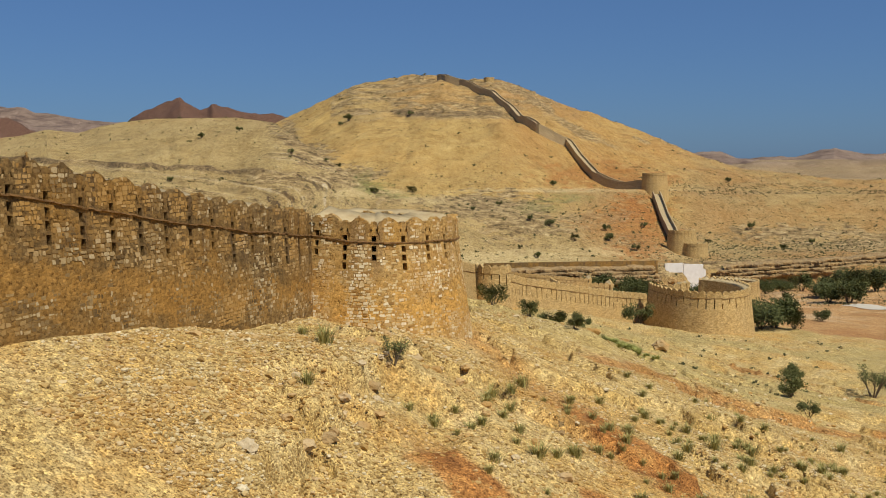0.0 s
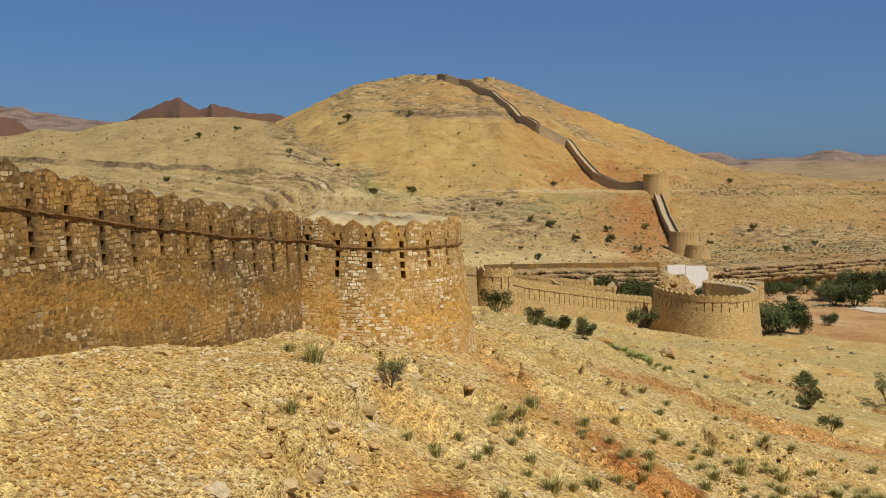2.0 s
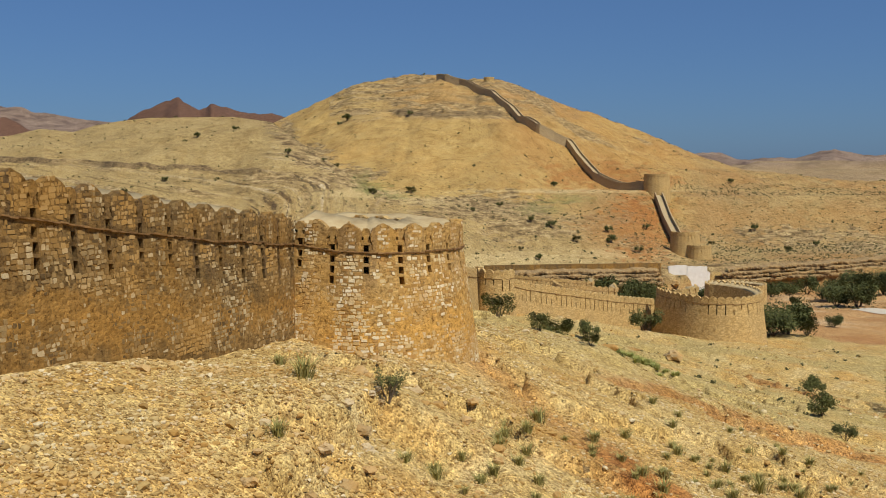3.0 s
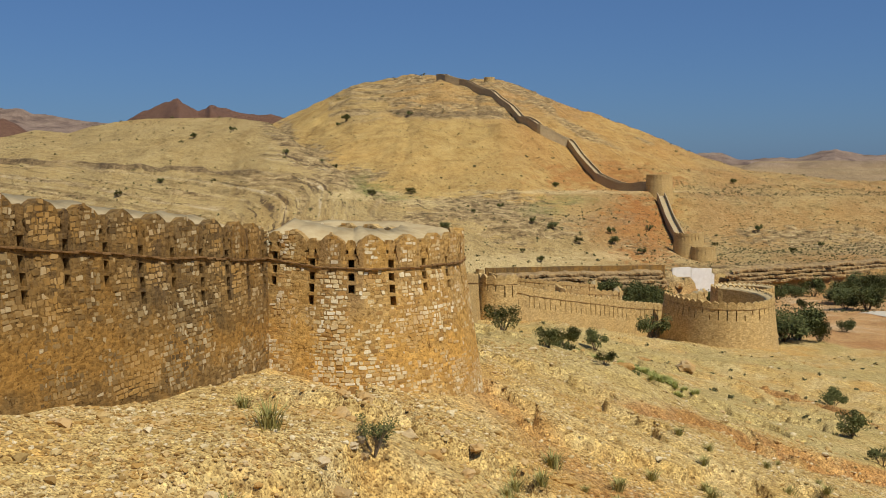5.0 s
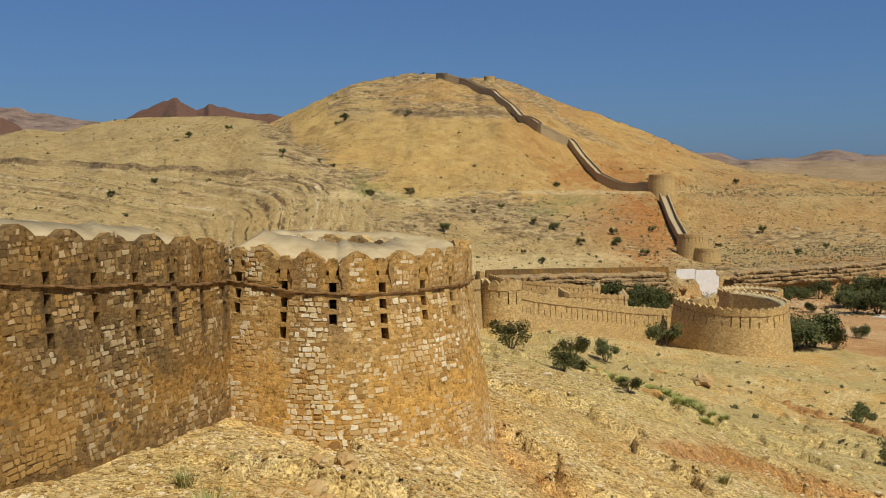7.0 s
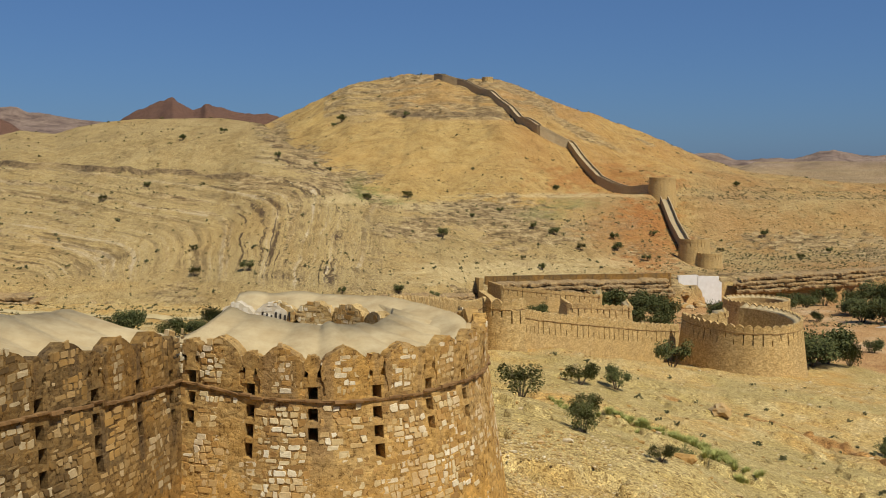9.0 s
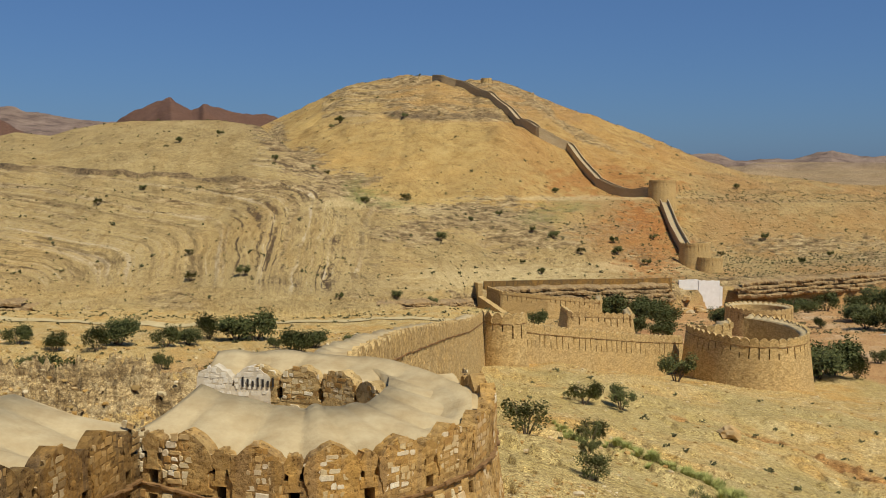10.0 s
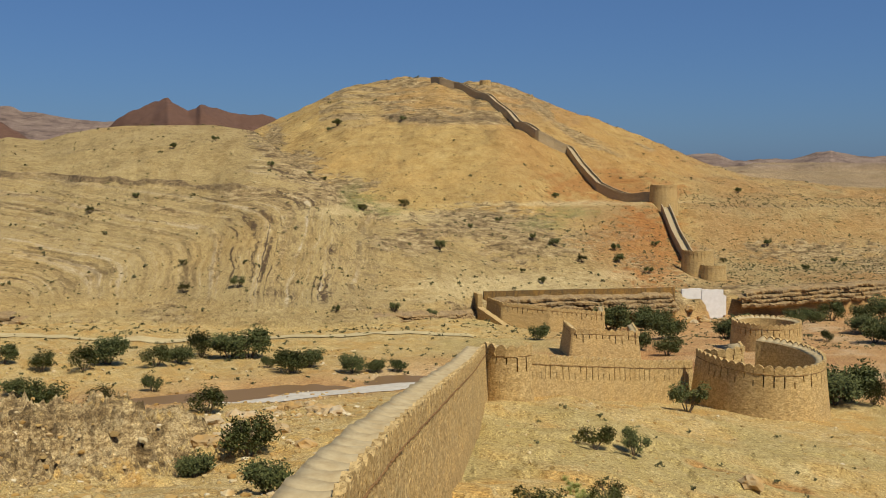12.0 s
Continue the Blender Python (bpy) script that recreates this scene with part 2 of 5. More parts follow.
    which_far = np.maximum(which_far, np.where(hills == plain, .55 * smooth(560, 1000, depth) + .35 * np.clip(scarp * (1 - smooth(2110, 2200, depth)), 0, 1), 0) * mix)
    which_dark = (hills == dark) * mix
    behind = smooth(0, -60, y)
    out = out * (1 - behind) + behind * (4 + 10 * vnoise(x / 90, y / 90, 91) + 0.02 * np.abs(y))
    # marks
    view = (out - EYE_Z) / depth

    def blotch(spots, seed, ragged=.55):
        m = 0.0
        wob = ragged * fbm(b * 110, view * 420, 5, seed, .7)
        for cb, cr, wb, wr, k in spots:
            m = np.maximum(m, k * smooth(1.25, .55, np.hypot((b - cb) / wb, (view - cr) / wr) + wob))
        return m * mix
    rubble = blotch(((.045, -.045, .07, .018, .9), (-.03, -.058, .035, .012, .9), (.085, -.065, .05, .017, .8), (.20, -.083, .03, .006, .5), (.375, -.074, .07, .011, .9), (.45, -.085, .05, .012, .7),
                     (-.105, -.01, .035, .012, 1.0), (-.14, .012, .02, .012, 1.0), (-.165, .035, .012, .014, .7), (-.19, -.012, .03, .008, .8), (.30, -.033, .04, .006, .4), (.155, -.055, .05, .01, .45),
                     (-.335, -.145, .055, .012, .9), (-.27, -.125, .03, .02, .5)), 105)
    pale = blotch(((.20, -.094, .085, .006, .9), (.06, -.103, .11, .012, .7), (.13, -.0265, .12, .0022, .9), (-.085, -.028, .05, .006, .7), (-.02, -.036, .04, .006, .6), (-.2, -.16, .3, .006, .4)), 106, .3)
    rusty_soil = blotch(((.205, -.05, .035, .02, 1.0), (.215, -.085, .03, .025, .9), (.165, -.062, .03, .014, .6), (.155, -.008, .055, .014, .8), (.19, -.015, .05, .012, .7), (.33, -.06, .1, .02, .35), (.25, .02, .06, .012, .45), (.13, .075, .05, .012, .5)), 107)
    green = blotch(((.125, -.036, .03, .006, .7), (.105, -.045, .022, .005, .6), (-.078, -.022, .016, .006, .9), (-.055, -.031, .03, .0035, .7), (-.09, -.012, .012, .006, .5)), 108)
    cl = mix * (1 - smooth(.05, .09, s)) * smooth(.0, .01, s)
    is_great = (hills == great) * mix
    rock = np.clip(mix * smooth(.8, .93, s) * (1 - smooth(1.0, 1.04, s)) * smooth(-.2, -.18, b) * (1 - smooth(-.06, -.03, b)) * np.clip(.55 + .7 * fbm(x / 8, y / 8, 3, 88), 0, 1) + cl * np.clip(0.85 * (b > 0) + 0.9 * vnoise(x / 7, y / 4, 64), 0, 1) * smooth(-.06, .02, b) + bedded * mix * (1 - is_great) * smooth(.5, .8, stripe) * (1 - smooth(.93, 1.0, stripe)) * np.clip(0.15 + 0.9 * vnoise(b * 28, layer * 0.55, 63), 0, 0.7) + 1.3 * rim * mix + (1.1 - .6 * smooth(-.27, -.22, b)) * shelf * mix + is_great * (1.4 * g_cap + 1.3 * g_lip + g_band * np.clip(.45 + .8 * fbm(x / 9, y / 9, 3, 86), 0, 1) + .9 * g_right) + 1.5 * is_great * g_bed * (0.15 + 0.85 * smooth(.4, .8, g_st)) * np.clip(0.8 + vnoise(b * 30, g_layer * 0.6, 76), 0, 1) + mix * 0.5 * smooth(.1, .7, fbm(x / 30, y / 12, 4, 77)) * (b > -.1) * (1 - is_great) * (1 - smooth(1.0, 1.05, s)) + smooth(.12, .45, kn) * np.clip(.95 + .35 * fbm(x / 8, y / 8, 3, 87), 0, 1), 0, 1)
    red = smooth(.15, .6, vnoise(x / 3.2 + y / 9, y / 8, 95) + 0.5 * vnoise(x / 1.5, y / 1.5, 96) - 0.2) * smooth(2, 7, x) * (1 - smooth(26, 40, y)) * smooth(-5, 5, y)
    for (ax, ay, bx, by, w) in ((5.2, 38, 12.5, 29.5, 1.9), (-0.8, 24.5, 2.4, 19.5, 1.5)):
        t = np.clip(((x - ax) * (bx - ax) + (y - ay) * (by - ay)) / ((bx - ax) ** 2 + (by - ay) ** 2), 0, 1)
        dd = np.hypot(x - ax - t * (bx - ax), y - ay - t * (by - ay)) + 0.7 * vnoise(x / 1.1, y / 1.1, 93)
        red = np.maximum(red, 1.3 * smooth(w, 0.45 * w, dd) * smooth(-0.1, 0.5, t))
    red = np.maximum(red, 0.55 * smooth(3.5, 0.5, np.abs(x - 2 - (44 - y) * 0.62) + vnoise(x / 2, y / 2, 94)) * smooth(22, 30, y) * (1 - smooth(44, 50, y)))
    red = np.maximum(red, 0.85 * 1.2 * np.exp(-((b - .195) / .045) ** 2 - ((depth - 412) / 48) ** 2) * mix)
    red = np.maximum(red, 0.55 * np.exp(-((b - .155) / .05) ** 2 - ((depth - 520) / 70) ** 2) * mix)
    warm = smooth(.045, .06, g_rise) * smooth(-.07, -.04, b) * .35 + smooth(.03, .08, b) * (.28 + .3 * fbm(x / 40, y / 40, 4, 99))
    red = np.maximum(red, is_great * np.clip(warm, 0, .6))
    red = np.maximum(red, np.clip(.25 + .5 * fbm(x / 25, y / 25, 4, 89), 0, .6) * smooth(.2, .3, b) * mix * (1 - which_far) * (1 - which_dark) * (depth < 640))
    bed = (1 - mix) * smooth(-24.5, -26.5, z) * smooth(150, 185, y) * np.maximum(smooth(20, 45, x), np.exp(-((y - 204 - (x + 40) * 0.4) / 17) ** 2))
    grass = smooth(-.1, .6, fbm(x / 14, y / 14, 3, 97) + 0.25) * (1 - mix) * smooth(45, 70, y) * (1 - bed) * smooth(-10, 2, x)
    grass = np.maximum(grass, (0.5 + 0.4 * fbm(x / 60, y / 60, 3, 98)) * mix * (1 - rock) * (1 - which_far) * (1 - which_dark))
    rock = np.clip(np.maximum(rock * np.where(mix > .5, .8, 1), rubble), 0, 1)
    red = np.maximum.reduce([red * np.where(mix > .5, .75, 1), rusty_soil, gully_soil * (1 - mix)])
    golden = is_great * (1 - smooth(.22, .28, b))
    on_rim = (hills == near_hill) * mix * (1 - smooth(-.2, -.165, b)) * smooth(.02, .1, s)
    on_scarp = is_great * (1 - smooth(.055, .068, np.abs(b - .012)))
    lines = np.stack([rim_off * 1000, (g_rise - .0525) * 1000, pale, green, golden, on_rim, on_scarp])
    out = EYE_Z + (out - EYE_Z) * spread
    return out, rock, np.clip(grass, 0, 1), np.clip(red, 0, 1), lines, which_dark, which_far, bed, mix * (1 - which_far) * (1 - which_dark), np.where(hills == great, g_layer * 1.4, layer), np.where(hills == great, .6 * g_bed * smooth(.2, .5, g), bedded * (.75 + 1.1 * smooth(-.23, -.2, b) * (1 - smooth(-.12, -.09, b)))) * mix


def ground_z(x, y):
    return float(land(np.array([x]), np.array([y]))[0][0])

# ---- materials ----
def material(name, rough=0.9):
    m = bpy.data.materials.new(name)
    m.use_nodes = True
    nt = m.node_tree
    b = nt.nodes["Principled BSDF"]
    b.inputs["Roughness"].default_value = rough
    b.inputs["Specular IOR Level"].default_value = 0.15
    return m, nt, b


def node(nt, kind, **values):
    n = nt.nodes.new(kind)
    for key, v in values.items():
        n.inputs[key].default_value = v
    return n


def tex(nt, scale, detail=4.0, rough=0.6, coords=None):
    n = node(nt, "ShaderNodeTexNoise", Scale=scale, Detail=detail, Roughness=rough)
    if coords is None:
        coords = nt.nodes.new("ShaderNodeNewGeometry").outputs["Position"]
    nt.links.new(coords, n.inputs["Vector"])
    return n.outputs["Fac"]


def ramp(nt, fac, stops):
    n = nt.nodes.new("ShaderNodeValToRGB")
    e = n.color_ramp.elements
    while len(e) < len(stops):
        e.new(0.5)
    for el, (p, c) in zip(e, stops):
        el.position, el.color = p, (*c, 1)
    nt.links.new(fac, n.inputs[0])
    return n.outputs[0]


def mix(nt, fac, a, b, mode="MIX"):
    n = nt.nodes.new("ShaderNodeMix")
    n.data_type, n.blend_type = "RGBA", mode
    for sock, v in ((n.inputs["Factor"], fac), (n.inputs["A"], a), (n.inputs["B"], b)):
        if isinstance(v, tuple):
            sock.default_value = (*v, 1)
        elif isinstance(v, (int, float)):
            sock.default_value = v
        else:
            nt.links.new(v, sock)
    return n.outputs["Result"]


def maths(nt, op, a, b=0.0):
    n = nt.nodes.new("ShaderNodeMath")
    n.operation = op
    for sock, v in zip(n.inputs, (a, b)):
        if isinstance(v, (int, float)):
            sock.default_value = v
        else:
            nt.links.new(v, sock)
    return n.outputs[0]


def attr(nt, name):
    n = nt.nodes.new("ShaderNodeAttribute")
    n.attribute_name = name
    return n.outputs["Fac"]


def bump(nt, bsdf, height, strength=0.5, distance=0.05):
    n = node(nt, "ShaderNodeBump", Strength=strength, Distance=distance)
    nt.links.new(height, n.inputs["Height"])
    nt.links.new(n.outputs[0], bsdf.inputs["Normal"])


def island(nt):
    return nt.nodes.new("ShaderNodeNewGeometry").outputs["Random Per Island"]


def make_ground():
    m, nt, b = material("stony_ground", 0.95)
    fine, mid, big = tex(nt, 3.5, 8, 0.75), tex(nt, 0.35, 6, 0.65), tex(nt, 0.03, 5, 0.6)
    sand = ramp(nt, mid, [(0.3, (0.395, 0.256, 0.083)), (0.5, (0.470, 0.344, 0.146)), (0.72, (0.542, 0.437, 0.239))])
    sand = mix(nt, maths(nt, "MULTIPLY", big, 0.4), sand, (0.56, 0.375, 0.118))
    orange = ramp(nt, tex(nt, 0.16, 5, 0.65), [(0.5, (0, 0, 0)), (0.62, (0.6, 0.6, 0.6))])
    sand = mix(nt, orange, sand, ramp(nt, fine, [(0.3, (0.396, 0.207, 0.049)), (0.7, (0.531, 0.315, 0.090))]))
    dry = ramp(nt, mid, [(0.3, (0.376, 0.280, 0.099)), (0.7, (0.460, 0.359, 0.160))])
    c = mix(nt, attr(nt, "grass"), sand, dry)
    # bare hillsides: fine stony mottling, broad soil tones and washed creases
    pos = nt.nodes.new("ShaderNodeNewGeometry").outputs["Position"]
    scars = tex(nt, 0.075, 9, 0.74)
    mottle = tex(nt, 0.5, 7, 0.75)
    hillside = ramp(nt, maths(nt, "ADD", maths(nt, "MULTIPLY", mottle, 0.55), maths(nt, "MULTIPLY", scars, 0.45)),
                    [(0.38, (0.120, 0.081, 0.038)), (0.45, (0.292, 0.207, 0.090)), (0.53, (0.374, 0.277, 0.124)), (0.64, (0.460, 0.353, 0.180))])
    golden = ramp(nt, maths(nt, "ADD", maths(nt, "MULTIPLY", mottle, 0.4), maths(nt, "MULTIPLY", scars, 0.6)),
                  [(0.38, (0.167, 0.097, 0.033)), (0.46, (0.381, 0.244, 0.082)), (0.55, (0.460, 0.317, 0.116)), (0.66, (0.539, 0.400, 0.171))])
    hillside = mix(nt, attr(nt, "golden"), hillside, golden)
    rusty = ramp(nt, tex(nt, 0.011, 4, 0.6), [(0.5, (0, 0, 0)), (0.68, (0.5, 0.5, 0.5))])
    hillside = mix(nt, rusty, hillside, (0.48, 0.29, 0.09))
    c = mix(nt, maths(nt, "MULTIPLY", attr(nt, "hill"), 0.88), c, hillside)
    # rock beds: pale and brown stripes with thin broken ledges
    line = nt.nodes.new("ShaderNodeCombineXYZ")
    nt.links.new(maths(nt, "MULTIPLY", attr(nt, "strata"), 1.9), line.inputs[0])
    nt.links.new(maths(nt, "MULTIPLY", scars, 2.0), line.inputs[1])
    beds = tex(nt, 1.6, 5, 0.65, line.outputs[0])
    beds = ramp(nt, beds, [(0.36, (0.120, 0.083, 0.047)), (0.43, (0.267, 0.191, 0.093)), (0.48, (0.374, 0.276, 0.122)), (0.56, (0.387, 0.289, 0.131)), (0.63, (0.525, 0.433, 0.288))])
    patchy = ramp(nt, tex(nt, 0.02, 4, 0.6), [(0.36, (0.15, 0.15, 0.15)), (0.58, (0.85, 0.85, 0.85))])
    c = mix(nt, maths(nt, "MULTIPLY", attr(nt, "bedded"), patchy), c, beds)
    seam_pos = nt.nodes.new("ShaderNodeCombineXYZ")
    nt.links.new(maths(nt, "MULTIPLY", attr(nt, "strata"), 1.7), seam_pos.inputs[0])
    nt.links.new(maths(nt, "MULTIPLY", scars, 3.0), seam_pos.inputs[1])
    seam = maths(nt, "ABSOLUTE", maths(nt, "SUBTRACT", tex(nt, 1.0, 2, 0.5, seam_pos.outputs[0]), 0.5))
    seam = ramp(nt, seam, [(0.0, (1, 1, 1)), (0.045, (0, 0, 0))])
    broken = ramp(nt, tex(nt, 0.045, 6, 0.75), [(0.46, (0, 0, 0)), (0.53, (1, 1, 1))])
    seam = maths(nt, "MULTIPLY", maths(nt, "MULTIPLY", seam, broken), attr(nt, "bedded"))
    c = mix(nt, seam, c, (0.10, 0.066, 0.036))
    down = nt.nodes.new("ShaderNodeMapping")
    down.inputs["Scale"].default_value = (0.085, 0.011, 0.02)
    down.inputs["Rotation"].default_value = (0, 0, 0.25)
    nt.links.new(pos, down.inputs["Vector"])
    crease = maths(nt, "ABSOLUTE", maths(nt, "SUBTRACT", tex(nt, 1.0, 4, 0.6, down.outputs[0]), 0.5))
    crease = maths(nt, "MULTIPLY", ramp(nt, crease, [(0.0, (0.4, 0.4, 0.4)), (0.025, (0, 0, 0))]), attr(nt, "hill"))
    c = mix(nt, crease, c, (0.27, 0.175, 0.065))
    c = mix(nt, attr(nt, "pale"), c, ramp(nt, mottle, [(0.35, (0.456, 0.344, 0.158)), (0.65, (0.559, 0.447, 0.239))]))
    c = mix(nt, maths(nt, "MULTIPLY", attr(nt, "red"), 0.95), c, ramp(nt, mottle, [(0.35, (0.20, 0.078, 0.022)), (0.52, (0.35, 0.15, 0.042)), (0.68, (0.47, 0.25, 0.08))]))
    jag = maths(nt, "ADD", maths(nt, "MULTIPLY", attr(nt, "rock"), 0.8), maths(nt, "MULTIPLY", maths(nt, "SUBTRACT", tex(nt, 0.9, 8, 0.78), 0.5), 2.6))
    flat_pos = nt.nodes.new("ShaderNodeMapping")
    flat_pos.inputs["Scale"].default_value = (0.16, 0.16, 0.75)
    nt.links.new(pos, flat_pos.inputs["Vector"])
    flags = tex(nt, 1.0, 7, 0.78, flat_pos.outputs[0])
    # shadow under ledges and among the knoll's rocks is put into the darkest stops
    rocky = ramp(nt, maths(nt, "ADD", maths(nt, "MULTIPLY", flags, 0.7), maths(nt, "MULTIPLY", fine, 0.3)),
                 [(0.40, (0.055, 0.037, 0.019)), (0.48, (0.20, 0.135, 0.065)), (0.53, (0.39, 0.285, 0.14)), (0.62, (0.55, 0.44, 0.25))])
    c = mix(nt, ramp(nt, jag, [(0.33, (0, 0, 0)), (0.43, (0.92, 0.92, 0.92))]), c, rocky)
    # the dark rim under the dome and the scarp across the great hill
    for name, low, high in (("rim", -2.6, 0.7), ("scarp", -1.4, 2.2)):
        wob = maths(nt, "ADD", attr(nt, name), maths(nt, "MULTIPLY", maths(nt, "SUBTRACT", tex(nt, 0.09, 7, 0.75), 0.5), 9.0))
        inside = maths(nt, "MULTIPLY", maths(nt, "GREATER_THAN", wob, low), maths(nt, "LESS_THAN", wob, high))
        inside = maths(nt, "MULTIPLY", inside, attr(nt, "on_" + name))
        inside = maths(nt, "MULTIPLY", inside, ramp(nt, tex(nt, 0.03, 5, 0.7), [(0.36, (0.25, 0.25, 0.25)), (0.5, (0.9, 0.9, 0.9))]))
        c = mix(nt, inside, c, ramp(nt, mottle, [(0.4, (0.075, 0.052, 0.03)), (0.6, (0.27, 0.19, 0.10))]))
    c = mix(nt, maths(nt, "MULTIPLY", attr(nt, "green"), ramp(nt, mottle, [(0.42, (0.1, 0.1, 0.1)), (0.56, (0.9, 0.9, 0.9))])), c, (0.17, 0.185, 0.055))
    wash = ramp(nt, tex(nt, 0.06, 5, 0.6), [(0.36, (0.38, 0.20, 0.08)), (0.54, (0.47, 0.28, 0.12)), (0.74, (0.54, 0.40, 0.24))])
    c = mix(nt, attr(nt, "bed"), c, wash)
    c = mix(nt, attr(nt, "dark"), c, ramp(nt, mid, [(0.3, (0.10, 0.054, 0.038)), (0.7, (0.165, 0.092, 0.064))]))
    # far land: the mauve of distance haze is painted into the base colour
    c = mix(nt, attr(nt, "far"), c, ramp(nt, tex(nt, 0.011, 7, 0.75), [(0.36, (0.102, 0.071, 0.059)), (0.5, (0.212, 0.153, 0.122)), (0.66, (0.297, 0.225, 0.171))]))
    for size, amt in ((4.5, 0.5), (12.0, 0.72)):
        vor = node(nt, "ShaderNodeTexVoronoi", Scale=size, Randomness=1.0)
        nt.links.new(nt.nodes.new("ShaderNodeNewGeometry").outputs["Position"], vor.inputs["Vector"])
        sep = nt.nodes.new("ShaderNodeSeparateColor")
        nt.links.new(vor.outputs["Color"], sep.inputs[0])
        pale = ramp(nt, sep.outputs[0], [(0.0, (0.42, 0.34, 0.26)), (0.3, (0.9, 0.9, 0.9)), (0.75, (1.0, 1.0, 1.0)), (1.0, (1.38, 1.38, 1.32))])
        c = mix(nt, min(1.0, amt * 1.35), c, pale, "MULTIPLY")
    speck = ramp(nt, tex(nt, 16.0, 3, 0.7), [(0.37, (0.30, 0.25, 0.20)), (0.45, (1, 1, 1)), (0.62, (1.4, 1.4, 1.38))])
    c = mix(nt, 0.85, c, speck, "MULTIPLY")
    nt.links.new(c, b.inputs["Base Color"])
    bump(nt, b, maths(nt, "ADD", maths(nt, "ADD", fine, maths(nt, "MULTIPLY", mid, 1.0)), maths(nt, "MULTIPLY", vor.outputs["Distance"], -1.2)), 0.7, 0.05)
    return m


def make_masonry(name, dark, light, scale=2.0, stain=(0.50, 0.27, 0.06), cell=4.2, depth=0.8, worn=None):
    """Mud mortar and rubble: brown patches over paler stone dust."""
    m, nt, b = material(name, 0.95)
    f = tex(nt, scale, 6, 0.7)
    big = tex(nt, 0.28, 4, 0.6)
    c = ramp(nt, f, [(0.3, dark), (0.55, tuple((p + q) / 2 for p, q in zip(dark, light))), (0.75, light)])
    c = mix(nt, ramp(nt, big, [(0.42, (0, 0, 0)), (0.62, (0.6, 0.6, 0.6))]), c, stain)
    if worn:
        # orange mud render over the lower half, grey weathering in streaks under the battlements
        share = maths(nt, "ADD", attr(nt, "share"), maths(nt, "MULTIPLY", maths(nt, "SUBTRACT", tex(nt, 0.7, 6, 0.7), 0.5), 1.1))
        c = mix(nt, ramp(nt, share, [(0.02, (0.1, 0.1, 0.1)), (0.2, (0.6, 0.6, 0.6)), (0.4, (0.55, 0.55, 0.55)), (0.56, (0, 0, 0))]), c,
                ramp(nt, f, [(0.35, stain), (0.65, tuple(q * 1.25 for q in stain))]))
        run = nt.nodes.new("ShaderNodeMapping")
        run.inputs["Scale"].default_value = (1.1, 1.1, 0.16)
        nt.links.new(nt.nodes.new("ShaderNodeNewGeometry").outputs["Position"], run.inputs["Vector"])
        streak = ramp(nt, tex(nt, 1.0, 6, 0.7, run.outputs[0]), [(0.5, (0, 0, 0)), (0.62, (0.75, 0.75, 0.75))])
        high = ramp(nt, attr(nt, "share"), [(0.45, (0, 0, 0)), (0.75, (1, 1, 1))])
        c = mix(nt, maths(nt, "MULTIPLY", streak, high), c, worn)
    vor = node(nt, "ShaderNodeTexVoronoi", Scale=cell, Randomness=1.0)
    flat = nt.nodes.new("ShaderNodeMapping")
    flat.inputs["Scale"].default_value = (1, 1, 1.7)
    nt.links.new(nt.nodes.new("ShaderNodeNewGeometry").outputs["Position"], flat.inputs["Vector"])
    nt.links.new(flat.outputs[0], vor.inputs["Vector"])
    sep = nt.nodes.new("ShaderNodeSeparateColor")
    nt.links.new(vor.outputs["Color"], sep.inputs[0])
    c = mix(nt, depth, c, ramp(nt, sep.outputs[0], [(0.0, (0.55, 0.5, 0.42)), (0.5, (0.95, 0.95, 0.95)), (1.0, (1.35, 1.35, 1.35))]), "MULTIPLY")
    c = mix(nt, 0.9, c, ramp(nt, tex(nt, 6.5, 5, 0.75), [(0.36, (0.28, 0.22, 0.16)), (0.44, (0.95, 0.95, 0.95)), (0.66, (1.22, 1.22, 1.2))]), "MULTIPLY")
    nt.links.new(c, b.inputs["Base Color"])
    bump(nt, b, maths(nt, "ADD", tex(nt, 14, 5, 0.7), maths(nt, "MULTIPLY", vor.outputs["Distance"], -0.7 * depth)), 0.9, 0.05)
    return m


def make_stones(name, stops, per_object=False):
    m, nt, b = material(name, 0.9)
    r = nt.nodes.new("ShaderNodeObjectInfo").outputs["Random"] if per_object else island(nt)
    c = ramp(nt, r, stops)
    c = mix(nt, 0.6, c, ramp(nt, tex(nt, 12, 5, 0.7), [(0.3, (0.6, 0.52, 0.42)), (0.7, (1.1, 1.1, 1.1))]), "MULTIPLY")
    c = mix(nt, ramp(nt, tex(nt, 0.3, 4, 0.6), [(0.44, (0, 0, 0)), (0.6, (0.7, 0.7, 0.7))]), c, (0.44, 0.245, 0.065))
    nt.links.new(c, b.inputs["Base Color"])
    bump(nt, b, tex(nt, 22, 5, 0.7), 0.6, 0.03)
    return m


def make_plain(name, c1, c2, scale, rough=0.9, bump_scale=20, bump_d=0.02):
    m, nt, b = material(name, rough)
    c = ramp(nt, tex(nt, scale, 6, 0.65), [(0.3, c1), (0.7, c2)])
    nt.links.new(c, b.inputs["Base Color"])
    bump(nt, b, tex(nt, bump_scale, 5, 0.7), 0.5, bump_d)
    return m


def make_leaves(name, c1, c2):
    m, nt, b = material(name, 0.7)
    nt.links.new(ramp(nt, island(nt), [(0.0, c1), (1.0, c2)]), b.inputs["Base Color"])
    return m


